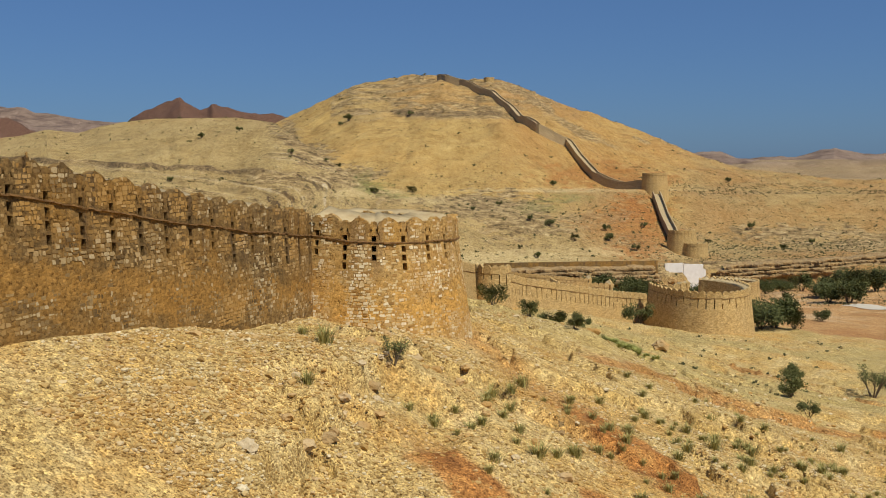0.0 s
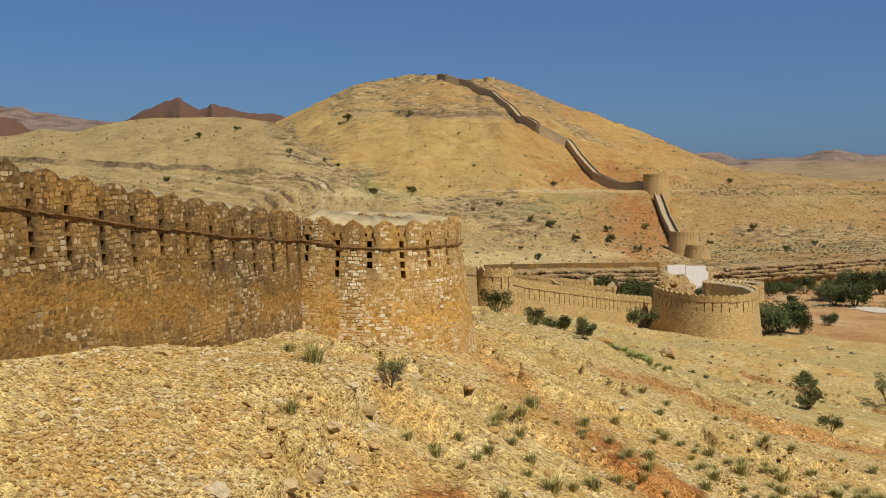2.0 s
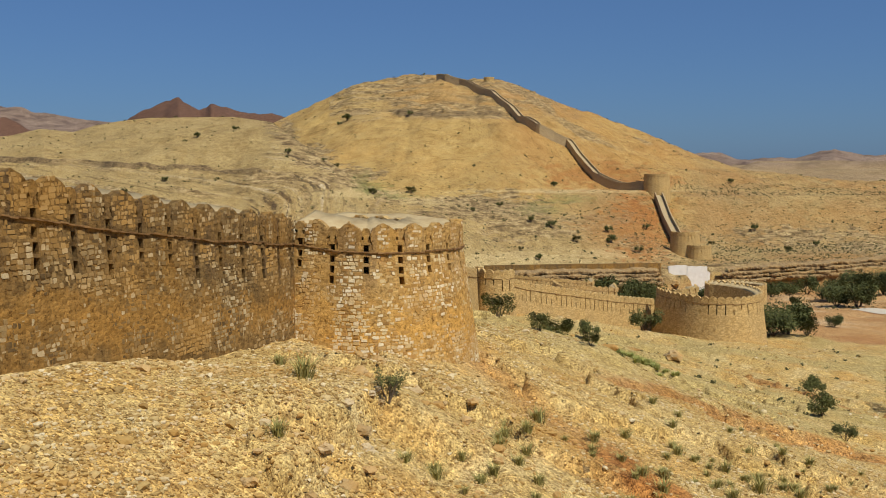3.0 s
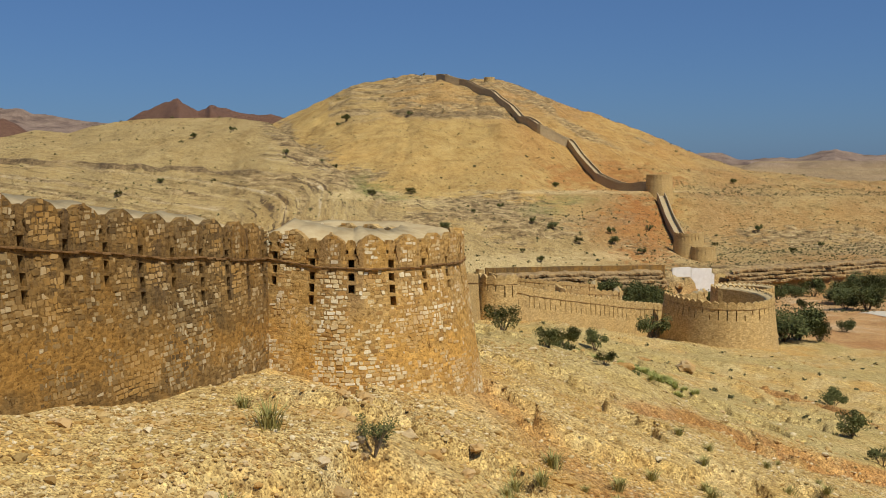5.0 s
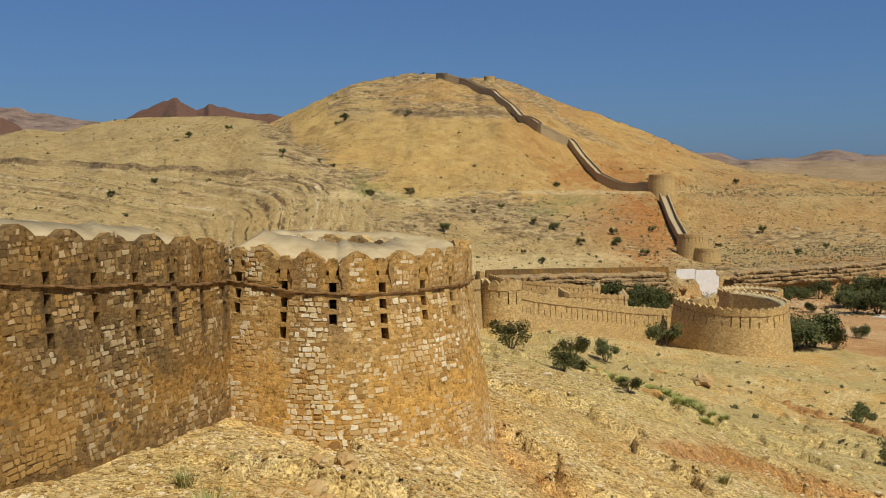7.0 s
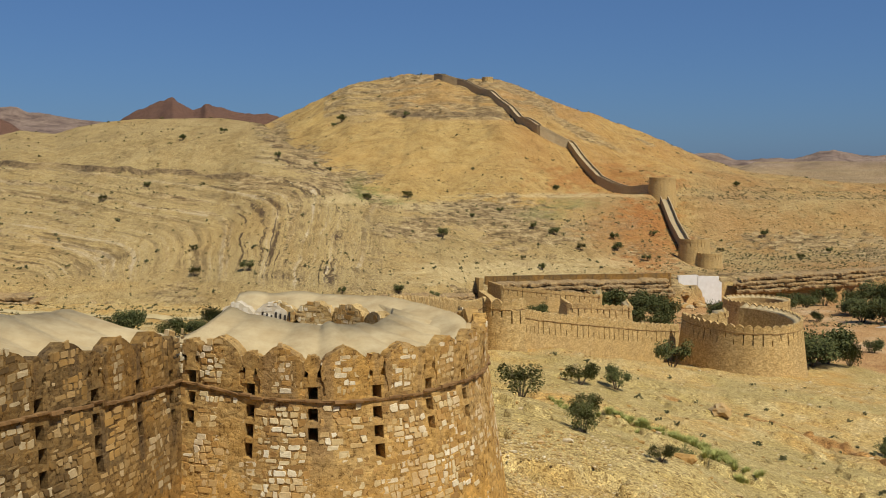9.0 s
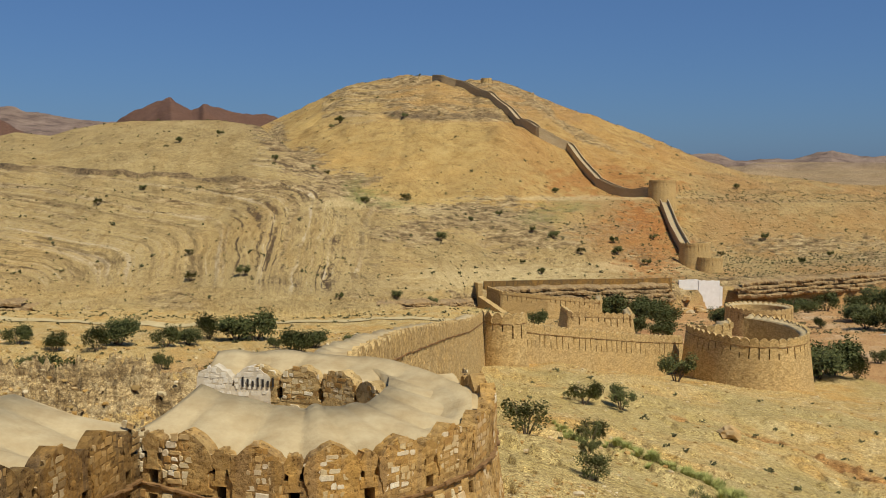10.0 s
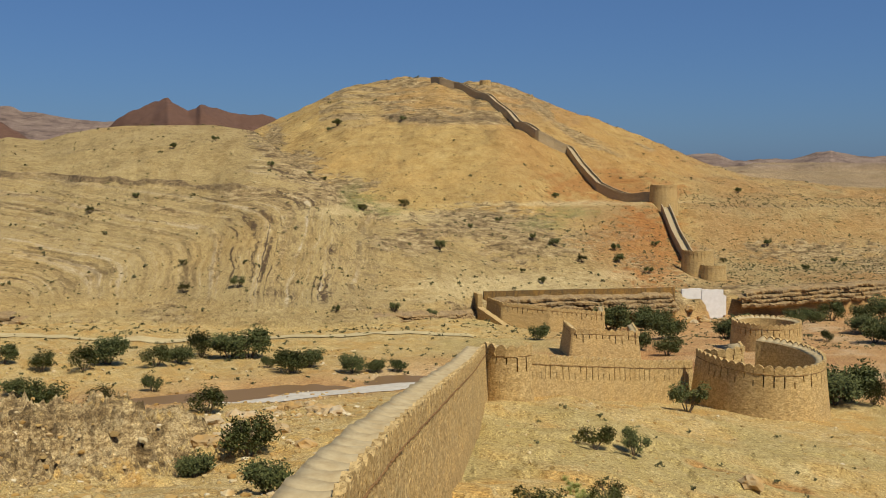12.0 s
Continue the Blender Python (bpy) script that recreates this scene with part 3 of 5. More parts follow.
GROUND = make_ground()
MUD = make_masonry("mud_mortar_rubble", (0.29, 0.168, 0.055), (0.58, 0.40, 0.165), 2.6, (0.52, 0.285, 0.066), 5.5, 0.5, (0.27, 0.17, 0.075))
MUD_FAR = make_masonry("pale_rubble_masonry", (0.36, 0.235, 0.092), (0.62, 0.455, 0.215), 1.6, (0.52, 0.35, 0.14), 3.6, 0.65)
STONE = make_stones("face_stones", [(0.0, (0.27, 0.155, 0.055)), (0.2, (0.48, 0.28, 0.095)), (0.4, (0.57, 0.42, 0.20)), (0.72, (0.71, 0.59, 0.36)), (1.0, (0.82, 0.75, 0.57))])
STONE_OBJ = make_stones("face_stones_single", [(0.0, (0.27, 0.155, 0.055)), (0.2, (0.48, 0.28, 0.095)), (0.4, (0.57, 0.42, 0.20)), (0.72, (0.71, 0.59, 0.36)), (1.0, (0.82, 0.75, 0.57))], True)
# darker tones than the bastion's, for the rampart and the cliff wall
MUD_DARK = make_masonry("dark_rubble", (0.111, 0.068, 0.026), (0.289, 0.183, 0.071), 3.4, (0.340, 0.178, 0.041), 5.5, 0.6, (0.10, 0.066, 0.036))
STONE_DARK = make_stones("dark_face_stones", [(0.0, (0.11, 0.07, 0.030)), (0.35, (0.23, 0.15, 0.065)), (0.65, (0.34, 0.24, 0.11)), (0.85, (0.44, 0.335, 0.18)), (1.0, (0.56, 0.46, 0.29))])
PLASTER = make_plain("sandy_mud_plaster", (0.38, 0.275, 0.138), (0.53, 0.42, 0.24), 1.3, 0.95, 7, 0.06)
CORNICE = make_plain("weathered_cornice", (0.13, 0.07, 0.03), (0.32, 0.185, 0.075), 3.0)
CREAM = make_plain("worn_whitewash", (0.46, 0.37, 0.245), (0.66, 0.58, 0.44), 3.0)
CREAM_STONE = make_plain("limewashed_stones", (0.58, 0.50, 0.37), (0.74, 0.68, 0.56), 5.0)
WHITE = make_plain("whitewash", (0.70, 0.66, 0.60), (0.82, 0.79, 0.74), 0.5)
ROCK = make_stones("loose_stones", [(0.0, (0.243, 0.158, 0.060)), (0.3, (0.432, 0.306, 0.120)), (0.65, (0.567, 0.441, 0.221)), (1.0, (0.720, 0.630, 0.432))])
BARK = make_plain("grey_bark", (0.10, 0.075, 0.05), (0.2, 0.15, 0.1), 8.0)
LEAF = make_leaves("thorn_leaves", (0.048, 0.058, 0.017), (0.15, 0.15, 0.048))
LEAF_DARK = make_leaves("dark_thicket_leaves", (0.034, 0.045, 0.014), (0.115, 0.12, 0.038))
TUFT = make_leaves("dry_grass_blades", (0.17, 0.16, 0.045), (0.44, 0.39, 0.145))
GREEN_TUFT = make_leaves("green_grass_blades", (0.22, 0.25, 0.06), (0.46, 0.44, 0.15))
WATER, _nt, _b = material("muddy_water", 0.45)
_b.inputs["Base Color"].default_value = (0.20, 0.118, 0.05, 1)
_b.inputs["Specular IOR Level"].default_value = 0.15
bump(_nt, _b, tex(_nt, 1.5, 3), 0.15, 0.02)


# ---- mesh helpers ----
def mesh(name, verts, faces, mat, shade=False):
    me = bpy.data.meshes.new(name)
    me.from_pydata([tuple(v) for v in verts], [], [tuple(f) for f in faces])
    me.materials.append(mat)
    if shade:
        me.polygons.foreach_set("use_smooth", [True] * len(me.polygons))
    me.update()
    return me


def part(name, data, parent, label=""):
    ob = new(name, data)
    ob.parent = parent
    return tagged(ob, label)


def thing(name, label, category, group="", kind="", at=(0, 0, 0)):
    ob = new(name)
    ob.location = at
    ob.empty_display_size = 0.2
    return tagged(ob, label, category, group, kind)


# ---- ground: one sheet from underfoot to the skyline ----
def build_ground():
    cx, cy = 0.0, -14.0
    rings = np.concatenate([np.geomspace(0.03, 24, 34), np.geomspace(24.2, 75, 230), np.geomspace(75.5, 150, 130), np.geomspace(151, 312, 110), np.geomspace(313, 540, 270), np.geomspace(542, 980, 180), np.geomspace(986, 1840, 50), np.geomspace(1850, 2150, 30), np.geomspace(2180, 5800, 60)])
    th = np.concatenate([np.linspace(-29, 29, 640), np.linspace(30, 330, 76)])
    th = np.radians(th)
    R, T = np.meshgrid(rings, th, indexing="ij")
    x, y = cx + R * np.sin(T), cy + R * np.cos(T)
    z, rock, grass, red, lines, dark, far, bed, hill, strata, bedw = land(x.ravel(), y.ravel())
    n, k = len(rings), len(th)
    co = np.stack([x.ravel(), y.ravel(), z], 1)
    i, j = np.meshgrid(np.arange(n - 1), np.arange(k), indexing="ij")
    j2 = (j + 1) % k
    quads = np.stack([i * k + j, (i + 1) * k + j, (i + 1) * k + j2, i * k + j2], -1).reshape(-1, 4)[:, ::-1]
    me = bpy.data.meshes.new("ground")
    me.vertices.add(len(co))
    me.vertices.foreach_set("co", co.ravel())
    me.loops.add(quads.size)
    me.loops.foreach_set("vertex_index", quads.ravel().astype(np.int32))
    me.polygons.add(len(quads))
    me.polygons.foreach_set("loop_start", np.arange(0, quads.size, 4, dtype=np.int32))
    me.polygons.foreach_set("use_smooth", np.ones(len(quads), dtype=bool))
    me.update(calc_edges=True)
    for name, val in (("rock", rock), ("grass", grass), ("red", red), ("dark", dark), ("far", far), ("bed", bed), ("hill", hill), ("strata", strata), ("bedded", bedw), ("rim", lines[0]), ("scarp", lines[1]), ("pale", lines[2]), ("green", lines[3]), ("golden", lines[4]), ("on_rim", lines[5]), ("on_scarp", lines[6])):
        me.attributes.new(name, "FLOAT", "POINT").data.foreach_set("value", np.ascontiguousarray(val, dtype=np.float32))
    me.materials.append(GROUND)
    return tagged(new("ground", me), "stony ochre desert ground with bare hills and a dry valley", "ground", kind="structure")


build_ground()


# ---- walls ----
class Line:
    """A wall's outer edge in plan, with base and cornice heights along it; the outside lies to the right."""

    def __init__(self, rows, step=0.25):
        p = np.array(rows, float)
        d = np.r_[0, np.cumsum(np.hypot(*np.diff(p[:, :2], axis=0).T))]
        self.length = d[-1]
        self.s = np.linspace(0, self.length, max(8, int(self.length / step)))
        self.v = np.stack([np.interp(self.s, d, p[:, k]) for k in range(4)], 1)
        t = np.gradient(self.v[:, :2], axis=0)
        t /= np.linalg.norm(t, axis=1)[:, None] + 1e-9
        w = min(9, len(t) // 3)
        if w > 2:
            pad = np.pad(t, ((w // 2, w - 1 - w // 2), (0, 0)), mode="edge")
            t = np.stack([np.convolve(pad[:, k], np.ones(w) / w, "valid") for k in (0, 1)], 1)
            t /= np.linalg.norm(t, axis=1)[:, None] + 1e-9
        self.n = np.stack([t[:, 1], -t[:, 0]], 1)

    def at(self, s):
        v = np.array([np.interp(s, self.s, self.v[:, k]) for k in range(4)])
        n = np.array([np.interp(s, self.s, self.n[:, k]) for k in (0, 1)])
        return v, n / (np.linalg.norm(n) + 1e-9)

    def point(self, s, z, out=0.0, batter=0.06):
        v, n = self.at(s)
        o = out + batter * max(v[3] - z, 0)
        return (v[0] + n[0] * o, v[1] + n[1] * o, z)


def merlon_outline(w, h, shoulder):
    """Half-open pointed arch: (offset, height) from one foot to the other."""
    pts = [(-w / 2, 0), (-w / 2, shoulder * .14), (-w / 2 + .1, shoulder * .2), (-w / 2 + .1, shoulder * .6), (-w / 2 + .03, shoulder * .72), (-w / 2, shoulder)]
    for k in range(1, 7):
        a = k / 6
        pts.append((-w / 2 * (1 - a ** 1.75), shoulder + (h - shoulder) * a ** 0.74))
    return pts + [(-x, z) for x, z in pts[-2::-1]]


def merlon_mesh(w, h, shoulder, thick, mat, seed):
    rnd = random.Random(seed)
    pts = [(x + rnd.uniform(-.025, .025) * (0 < k < 22), z + rnd.uniform(-.03, .03) * (4 < k < 18)) for k, (x, z) in enumerate(merlon_outline(w, h, shoulder))]
    n = len(pts)
    v = [(x, 0, z) for x, z in pts] + [(x * 0.97, thick, z - 0.02) for x, z in pts]
    f = [tuple(range(n)), tuple(range(2 * n - 1, n - 1, -1))]
    f += [(k, k + n, k + 1 + n, k + 1) for k in range(n - 1)]
    me = mesh("merlon", v, f, mat)
    me.attributes.new("share", "FLOAT", "POINT").data.foreach_set("value", np.full(len(v), 1.1, dtype=np.float32))
    return me


def stone_box(line, s0, s1, z0, z1, proud, rnd, batter, out0=0.0):
    """An uneven six-sided face stone: its foot in the wall and its smaller, rounded front."""
    j = lambda a: rnd.uniform(-a, a)
    w, h = s1 - s0, z1 - z0
    q = w * rnd.uniform(.01, .10)
    a = min(0.03, h * 0.16)
    shape = [(s0 + q, z0), (s1 - w * rnd.uniform(.01, .10), z0), (s1, z0 + h * rnd.uniform(.3, .7)), (s1 - q, z1), (s0 + w * rnd.uniform(.01, .10), z1), (s0, z0 + h * rnd.uniform(.3, .7))]
    shape = [(s + j(a), z + j(a)) for s, z in shape]
    cs, cz = (s0 + s1) / 2, (z0 + z1) / 2
    back = [line.point(s, z, out0 - 0.03, batter) for s, z in shape]
    front = [line.point(cs + (s - cs) * .90, cz + (z - cz) * .87, out0 + proud + j(0.006), batter) for s, z in shape]
    return back + front


HEX = [(6, 7, 8, 9, 10, 11)] + [(k, (k + 1) % 6, 6 + (k + 1) % 6, 6 + k) for k in range(6)]


def build_wall(name, label, rows, spacing=1.7, parapet=1.45, thick=2.2, mat=None, stones=0.0, far=False, cap=2.2,
               batter=0.06, seed=1, cornice=True, merlons=True, slots=True, cap_mat=None, single=None, kind="", cap_drop=0.15, course=0.185, stone_mat=None, ridge=1.0, phase=0.0, slim=False):
    """A battlemented rubble wall: body with slots, cornice, merlons, sloped cap behind them and face stones."""
    rnd = random.Random(seed)
    line = Line(rows, 0.25 if not far else 0.6)
    mat = mat or MUD
    root = thing(name, label, "wall", kind=kind, at=tuple(rows[0][:3]))
    root.matrix_world = Matrix.Identity(4)
    n = max(1, round(line.length / spacing))
    sp = line.length / n
    # body: columns at the slots' edges, rows at their heads and feet
    hw = 0.12 if not far else 0.105
    cols = {0.0, line.length}
    slot_s = []
    for k in range(n + 1):
        s = (k + phase) * sp
        if slots and 0.3 < s < line.length - 0.3:
            slot_s.append(s)
            cols |= {s - hw, s + hw}
        for extra in (sp / 2, sp / 4):
            cols.add(min(s + extra, line.length))
    cols = sorted(cols)
    rel = [0.9, 0.0]          # above the cornice: foot of the arches, then the cornice itself
    holes = [(-0.20, -0.52), (-0.66, -1.0), (-1.12, -1.5)] if not far else [(-0.15, -1.0), (-1.03, -1.95)]
    lows = [0.0]
    for a, b in holes:
        lows += [a, b]
    foot = [0.30, 0.62, 1.0]  # shares of what is left down to the base
    V, F, idx = [], [], {}

    def zrow(s, r):
        v, _ = line.at(s)
        if r == 0:
            return v[3] + parapet * 0.42
        if r <= len(lows):
            return v[3] + lows[r - 1]
        last = v[3] + lows[-1]
        return last + (v[2] - 2.0 - last) * foot[r - len(lows) - 1]

    rows_n = 1 + len(lows) + len(foot)

    def vid(c, r, o=0.0):
        key = (c, r, o)
        if key not in idx:
            idx[key] = len(V)
            s = cols[c]
            wob = 0.03 * vnoise(np.array(s * 0.9), np.array(r * 1.3), seed) if o == 0 else 0
            V.append(line.point(s, zrow(s, r), o + float(wob), batter))
        return idx[key]

    for c in range(len(cols) - 1):
        is_slot = any(abs((cols[c] + cols[c + 1]) / 2 - s) < hw * 0.5 for s in slot_s)
        skip = (rnd.choice((-1, -1, 2)) if not far else rnd.choice((-1, -1, 1, 0))) if is_slot else -1
        for r in range(rows_n - 1):
            a, b, d, e = vid(c, r), vid(c, r + 1), vid(c + 1, r + 1), vid(c + 1, r)
            open_here = is_slot and not far and r == 0 and merlons or is_slot and 1 <= r <= len(lows) and (r - 1) % 2 == 1 and (r // 2 - 1) != skip
            if open_here:
                a2, b2, d2, e2 = (vid(*q, -0.85) for q in ((c, r), (c, r + 1), (c + 1, r + 1), (c + 1, r)))
                F += [(a2, b2, d2, e2), (a, b, b2, a2), (e2, d2, d, e), (a, a2, e2, e), (b2, b, d, d2)]
            else:
                F.append((a, b, d, e))
    # back and ends
    m0 = len(V)
    for c, s in enumerate(cols):
        v, nn = line.at(s)
        for z in (v[3] + parapet * 0.42 - 0.1, v[2] - 2.5):
            V.append((v[0] - nn[0] * thick, v[1] - nn[1] * thick, z))
    for c in range(len(cols) - 1):
        a = m0 + 2 * c
        F += [(a, a + 2, a + 3, a + 1), (vid(c, 0), vid(c + 1, 0), a + 2, a)]
    for c in (0, len(cols) - 1):
        ring = [vid(c, r) for r in range(rows_n)]
        F.append(tuple(ring + [m0 + 2 * c + 1, m0 + 2 * c]))
    body = mesh("body", V, F, mat)
    near_v = [line.v[int(np.argmin((line.v[:, 0] - q[0]) ** 2 + (line.v[:, 1] - q[1]) ** 2))] for q in V]
    levels = [(q[2] - a[2]) / max(a[3] - a[2], 1) for q, a in zip(V, near_v)]
    body.attributes.new("share", "FLOAT", "POINT").data.foreach_set("value", np.array(levels, dtype=np.float32))
    part("body", body, root)
    # cornice
    if cornice:
        cv, cf = [], []
        step = 0.35 if not far else 1.0
        k = max(3, int(line.length / step))
        for i in range(k + 1):
            s = line.length * i / k
            v, nn = line.at(s)
            w = 0.025 * math.sin(s * 1.1 + seed) + rnd.uniform(-.012, .012)
            if i == k:
                break
            v2, n2 = line.at(line.length * (i + 1) / k - (0.012 if not far else 0))
            out, lift, hh = 0.10 + rnd.uniform(-.05, .045), rnd.uniform(-.022, .022), rnd.uniform(.024, .042)
            o = len(cv)
            for (a, b) in ((v, nn), (v2, n2)):
                for d, dz in ((-.02, hh), (out, hh * .8), (out + rnd.uniform(-.02, .01), -hh * .8), (-.02, -hh)):
                    cv.append((a[0] + b[0] * d, a[1] + b[1] * d, a[3] + dz + w + lift + rnd.uniform(-.008, .008)))
            cf += [(o + q, o + q + 4, o + q + 5, o + q + 1) for q in range(3)]
            if i:
                cf += [(o - 4 + q, o + q, o + q + 1, o - 3 + q) for q in range(3)]
        part("cornice", mesh("cornice", cv, cf, CORNICE), root, "projecting weathered stone cornice")
    # merlons
    sh = parapet * 0.42
    if merlons:
        gap = 0.36 if slim else 0.0
        kinds = [merlon_mesh(sp * 0.975 - gap, parapet, sh * 1.35, 0.42, mat, seed * 7 + q) for q in range(3)]
        slims = [merlon_mesh(gap + 0.06, parapet * 0.60, sh * 1.05, 0.34, mat, seed * 9 + q) for q in range(2)] if slim else []
        spots = [((k + 0.5 + phase) * sp, kinds) for k in range(-1, n)] + [((k + phase) * sp, slims) for k in range(n + 1) if slim]
        for s, shapes in spots:
            if not 0.2 < s < line.length - 0.2:
                continue
            v, nn = line.at(s)
            ob = part("merlon", shapes[rnd.randrange(len(shapes))], root)
            ang = math.atan2(nn[1], nn[0]) + math.pi / 2
            ob.matrix_world = Matrix.Translation((v[0] + nn[0] * 0.012, v[1] + nn[1] * 0.012, v[3] + (0.34 if shapes is slims else 0))) @ Matrix.Rotation(ang, 4, "Z") @ Matrix.Rotation(rnd.uniform(-.02, .02), 4, "Y")
    # cap: ridge behind every merlon, flattening to the walk
    if cap:
        k = max(6, int(line.length / (sp / 12 if not far else sp / 6)))
        ds = [0.30, 0.5, 0.85, 1.25, 1.75, cap] if not far else [0.30, 0.9, cap]
        ds = [d for d in ds if d <= cap]
        cv, cf = [], []
        for i in range(k + 1):
            s = line.length * i / k
            v, nn = line.at(s)
            u = abs(((s / sp - phase) % 1.0) - 0.5) * 2
            amp = ridge * (1 - u ** 2.0) if merlons else 0.0
            for d in ds:
                f = 1 - (d - ds[0]) / (ds[-1] - ds[0])
                h = v[3] + sh + (parapet - sh - 0.03) * (amp * (0.10 + 0.90 * f ** 2.2) * (0.85 + 0.15 * math.sin(s * 1.7 + seed)) + (1 - f) * 0.25) - cap_drop * (1 - f)
                h += (0.05 * math.sin(s * 0.9 + d) + 0.035 * math.sin(s * 2.3 + d * 3)) * (1 - f)
                cv.append((v[0] - nn[0] * d, v[1] - nn[1] * d, h))
            cv.append((v[0] - nn[0] * (cap + .05), v[1] - nn[1] * (cap + .05), h - 2.2))
        q = len(ds) + 1
        for i in range(k):
            for d in range(q - 1):
                a = i * q + d
                cf.append((a, a + q, a + q + 1, a + 1))
        for a in (0, k * q):
            cv.append((cv[a][0], cv[a][1], cv[a + q - 1][2]))
            cf.append((*range(a, a + q), len(cv) - 1))
        part("cap", mesh("cap", cv, cf, cap_mat or PLASTER, True), root, "sandy mud-plastered wall top with ridged furrows")
    # face stones
    if stones:
        sv, sf, singles = [], [], []
        lo, hi = min(v[2] for v in line.v), max(v[3] for v in line.v) + parapet
        z = lo - 0.2
        while z < hi:
            ch = rnd.uniform(0.8, 1.2) * course
            s = rnd.uniform(0, 0.3)
            while s < line.length - 0.2:
                ln = rnd.choice((rnd.uniform(0.7, 1.3), rnd.uniform(1.1, 2.4))) * course
                mid_s = s + ln / 2
                v, _ = line.at(mid_s)
                gap = rnd.uniform(0.015, 0.05)
                s0, s1, z0, z1 = s, s + ln - gap, z + rnd.uniform(-.04, .035), z + ch - rnd.uniform(0.0, 0.06)
                s += ln
                rz = z0 - v[3]
                if z1 < v[2] - 0.1 or rz > parapet - 0.06 or -0.22 < rz < 0.1:
                    continue
                patch = float(vnoise(np.array(mid_s / 2.4), np.array(z / 1.3), seed + 5)) + 0.5 * float(vnoise(np.array(mid_s / 0.8), np.array(z / 0.6), seed + 6))
                low = smooth(2.6, 0.2, z0 - v[2])
                share = (z0 - v[2]) / max(v[3] - v[2], 1)
                patch -= 1.2 * float(smooth(.22, .32, share) * (1 - smooth(.42, .55, share))) * (0.6 + 0.8 * float(vnoise(np.array(mid_s / 3.5), np.array(.5), seed + 9)))
                if not (rz > -1.9 and rnd.random() < stones * 0.72) and rnd.random() > stones * (0.66 + 0.7 * patch + 0.45 * float(low) + 0.25 * (rz > 0)):
                    continue
                if rz > 0.05:
                    off = ((mid_s / sp - phase) % 1.0 - 0.5) * sp
                    lim = abs(off) + ln / 2
                    half = (sp - (0.36 if slim else 0)) * (0.495 if rz > 0.5 or rz < 0.02 else 0.43)
                    up = (z0 + z1) / 2 + ch * 0.1 - v[3] - sh * 1.35
                    if up > 0:
                        half = (sp - (0.36 if slim else 0)) * 0.51 * max(0.1, 1 - (up / (parapet - sh * 1.35)) ** 2.3)
                    mid = mid_s - off
                    s0, s1 = max(s0, mid - half), min(s1, mid + half)
                    if s1 - s0 < 0.07:
                        continue
                elif slots and any(abs(mid_s - q) < ln / 2 + hw for q in slot_s) and rz > -1.6:
                    continue
                box = stone_box(line, s0, s1, z0, z1, rnd.uniform(0.003, 0.017), rnd, batter, 0.012 if rz > 0 else 0.0)
                if single and single(mid_s, z) and len(singles) < 300:
                    singles.append(box)
                    continue
                b0 = len(sv)
                sv += box
                sf += [tuple(b0 + t for t in f) for f in HEX]
            z += ch
        tagged(part("stone_facing", mesh("stone_facing", sv, sf, stone_mat or STONE), root), kind="stuff")
        for box in singles:
            c = Vector(np.mean(box, axis=0))
            ob = part("stone", mesh("stone", [Vector(p) - c for p in box], HEX, STONE_OBJ), root)
            ob.location = c
    return root


def arc(cx, cy, r, a0, a1, n, base, top, rx=1.0):
    """Rows of a round wall; angles in degrees from +x, base and top from first to last."""
    out = []
    for k in range(n + 1):
        q = k / n
        a = radians(a0 + (a1 - a0) * q)
        out.append((cx + r * rx * math.cos(a), cy + r * math.sin(a), base[0] + (base[1] - base[0]) * q, top[0] + (top[1] - top[0]) * q))
    return out

# ---- the fort's walls ----
LEFT_WALL = [(-32, -40, 11.0, 16.0), (-22, -9, 7.6, 12.4), (-16.6, 8, 5.4, 9.9), (-13.4, 18.2, 4.1, 8.35), (-11.0, 25.8, 3.0, 7.15), (-9.0, 32, 2.1, 6.3), (-7.4, 37, 1.4, 5.75), (-6.8, 40.6, 1.1, 5.45)]
build_wall("rampart_wall", "long brown rubble rampart with pointed merlons and loopholes", LEFT_WALL, 1.72, 1.4, 2.4, mat=MUD_DARK, stone_mat=STONE_DARK, stones=0.8, course=0.165, seed=3, cap=3.2, cap_drop=-0.9, ridge=0.7, phase=0.42, slim=True)
BASTION = [(-7.3, 40.3, 1.1, 5.5), (-6.2, 39.85, 1.0, 5.42)] + arc(-3.6, 45.5, 6.2, 250, 395, 30, (0.7, -1.6), (5.2, 4.9), 0.766)
build_wall("round_bastion", "round rubble bastion with pointed merlons and plastered top", BASTION, 1.62, 1.35, 2.2, stones=1.0, seed=5, cap=2.9,
           batter=0.15, single=lambda s, z: 3.2 < s < 11 and 1.6 < z < 4.6, cap_drop=-0.65, course=0.16, ridge=0.65, phase=0.5, slim=True)
INNER_PARAPET = [(-6.4, 47.86, 4.6, 5.32), (-5.3, 47.70, 4.6, 5.38), (-3.7, 47.10, 4.6, 5.45), (-2.6, 46.30, 4.6, 5.35), (-1.9, 45.10, 4.6, 5.25), (-1.6, 44.4, 4.6, 5.1), (-1.75, 43.6, 4.6, 5.0), (-2.3, 42.8, 4.6, 4.95)]
build_wall("inner_parapet", "low curved inner parapet of the bastion, whitewashed at one end", INNER_PARAPET, 1.25, 1.1, 1.5, mat=MUD_FAR, stones=1.0, seed=6, cap=2.1, cornice=False, course=0.16, cap_drop=-0.45, ridge=0.8)
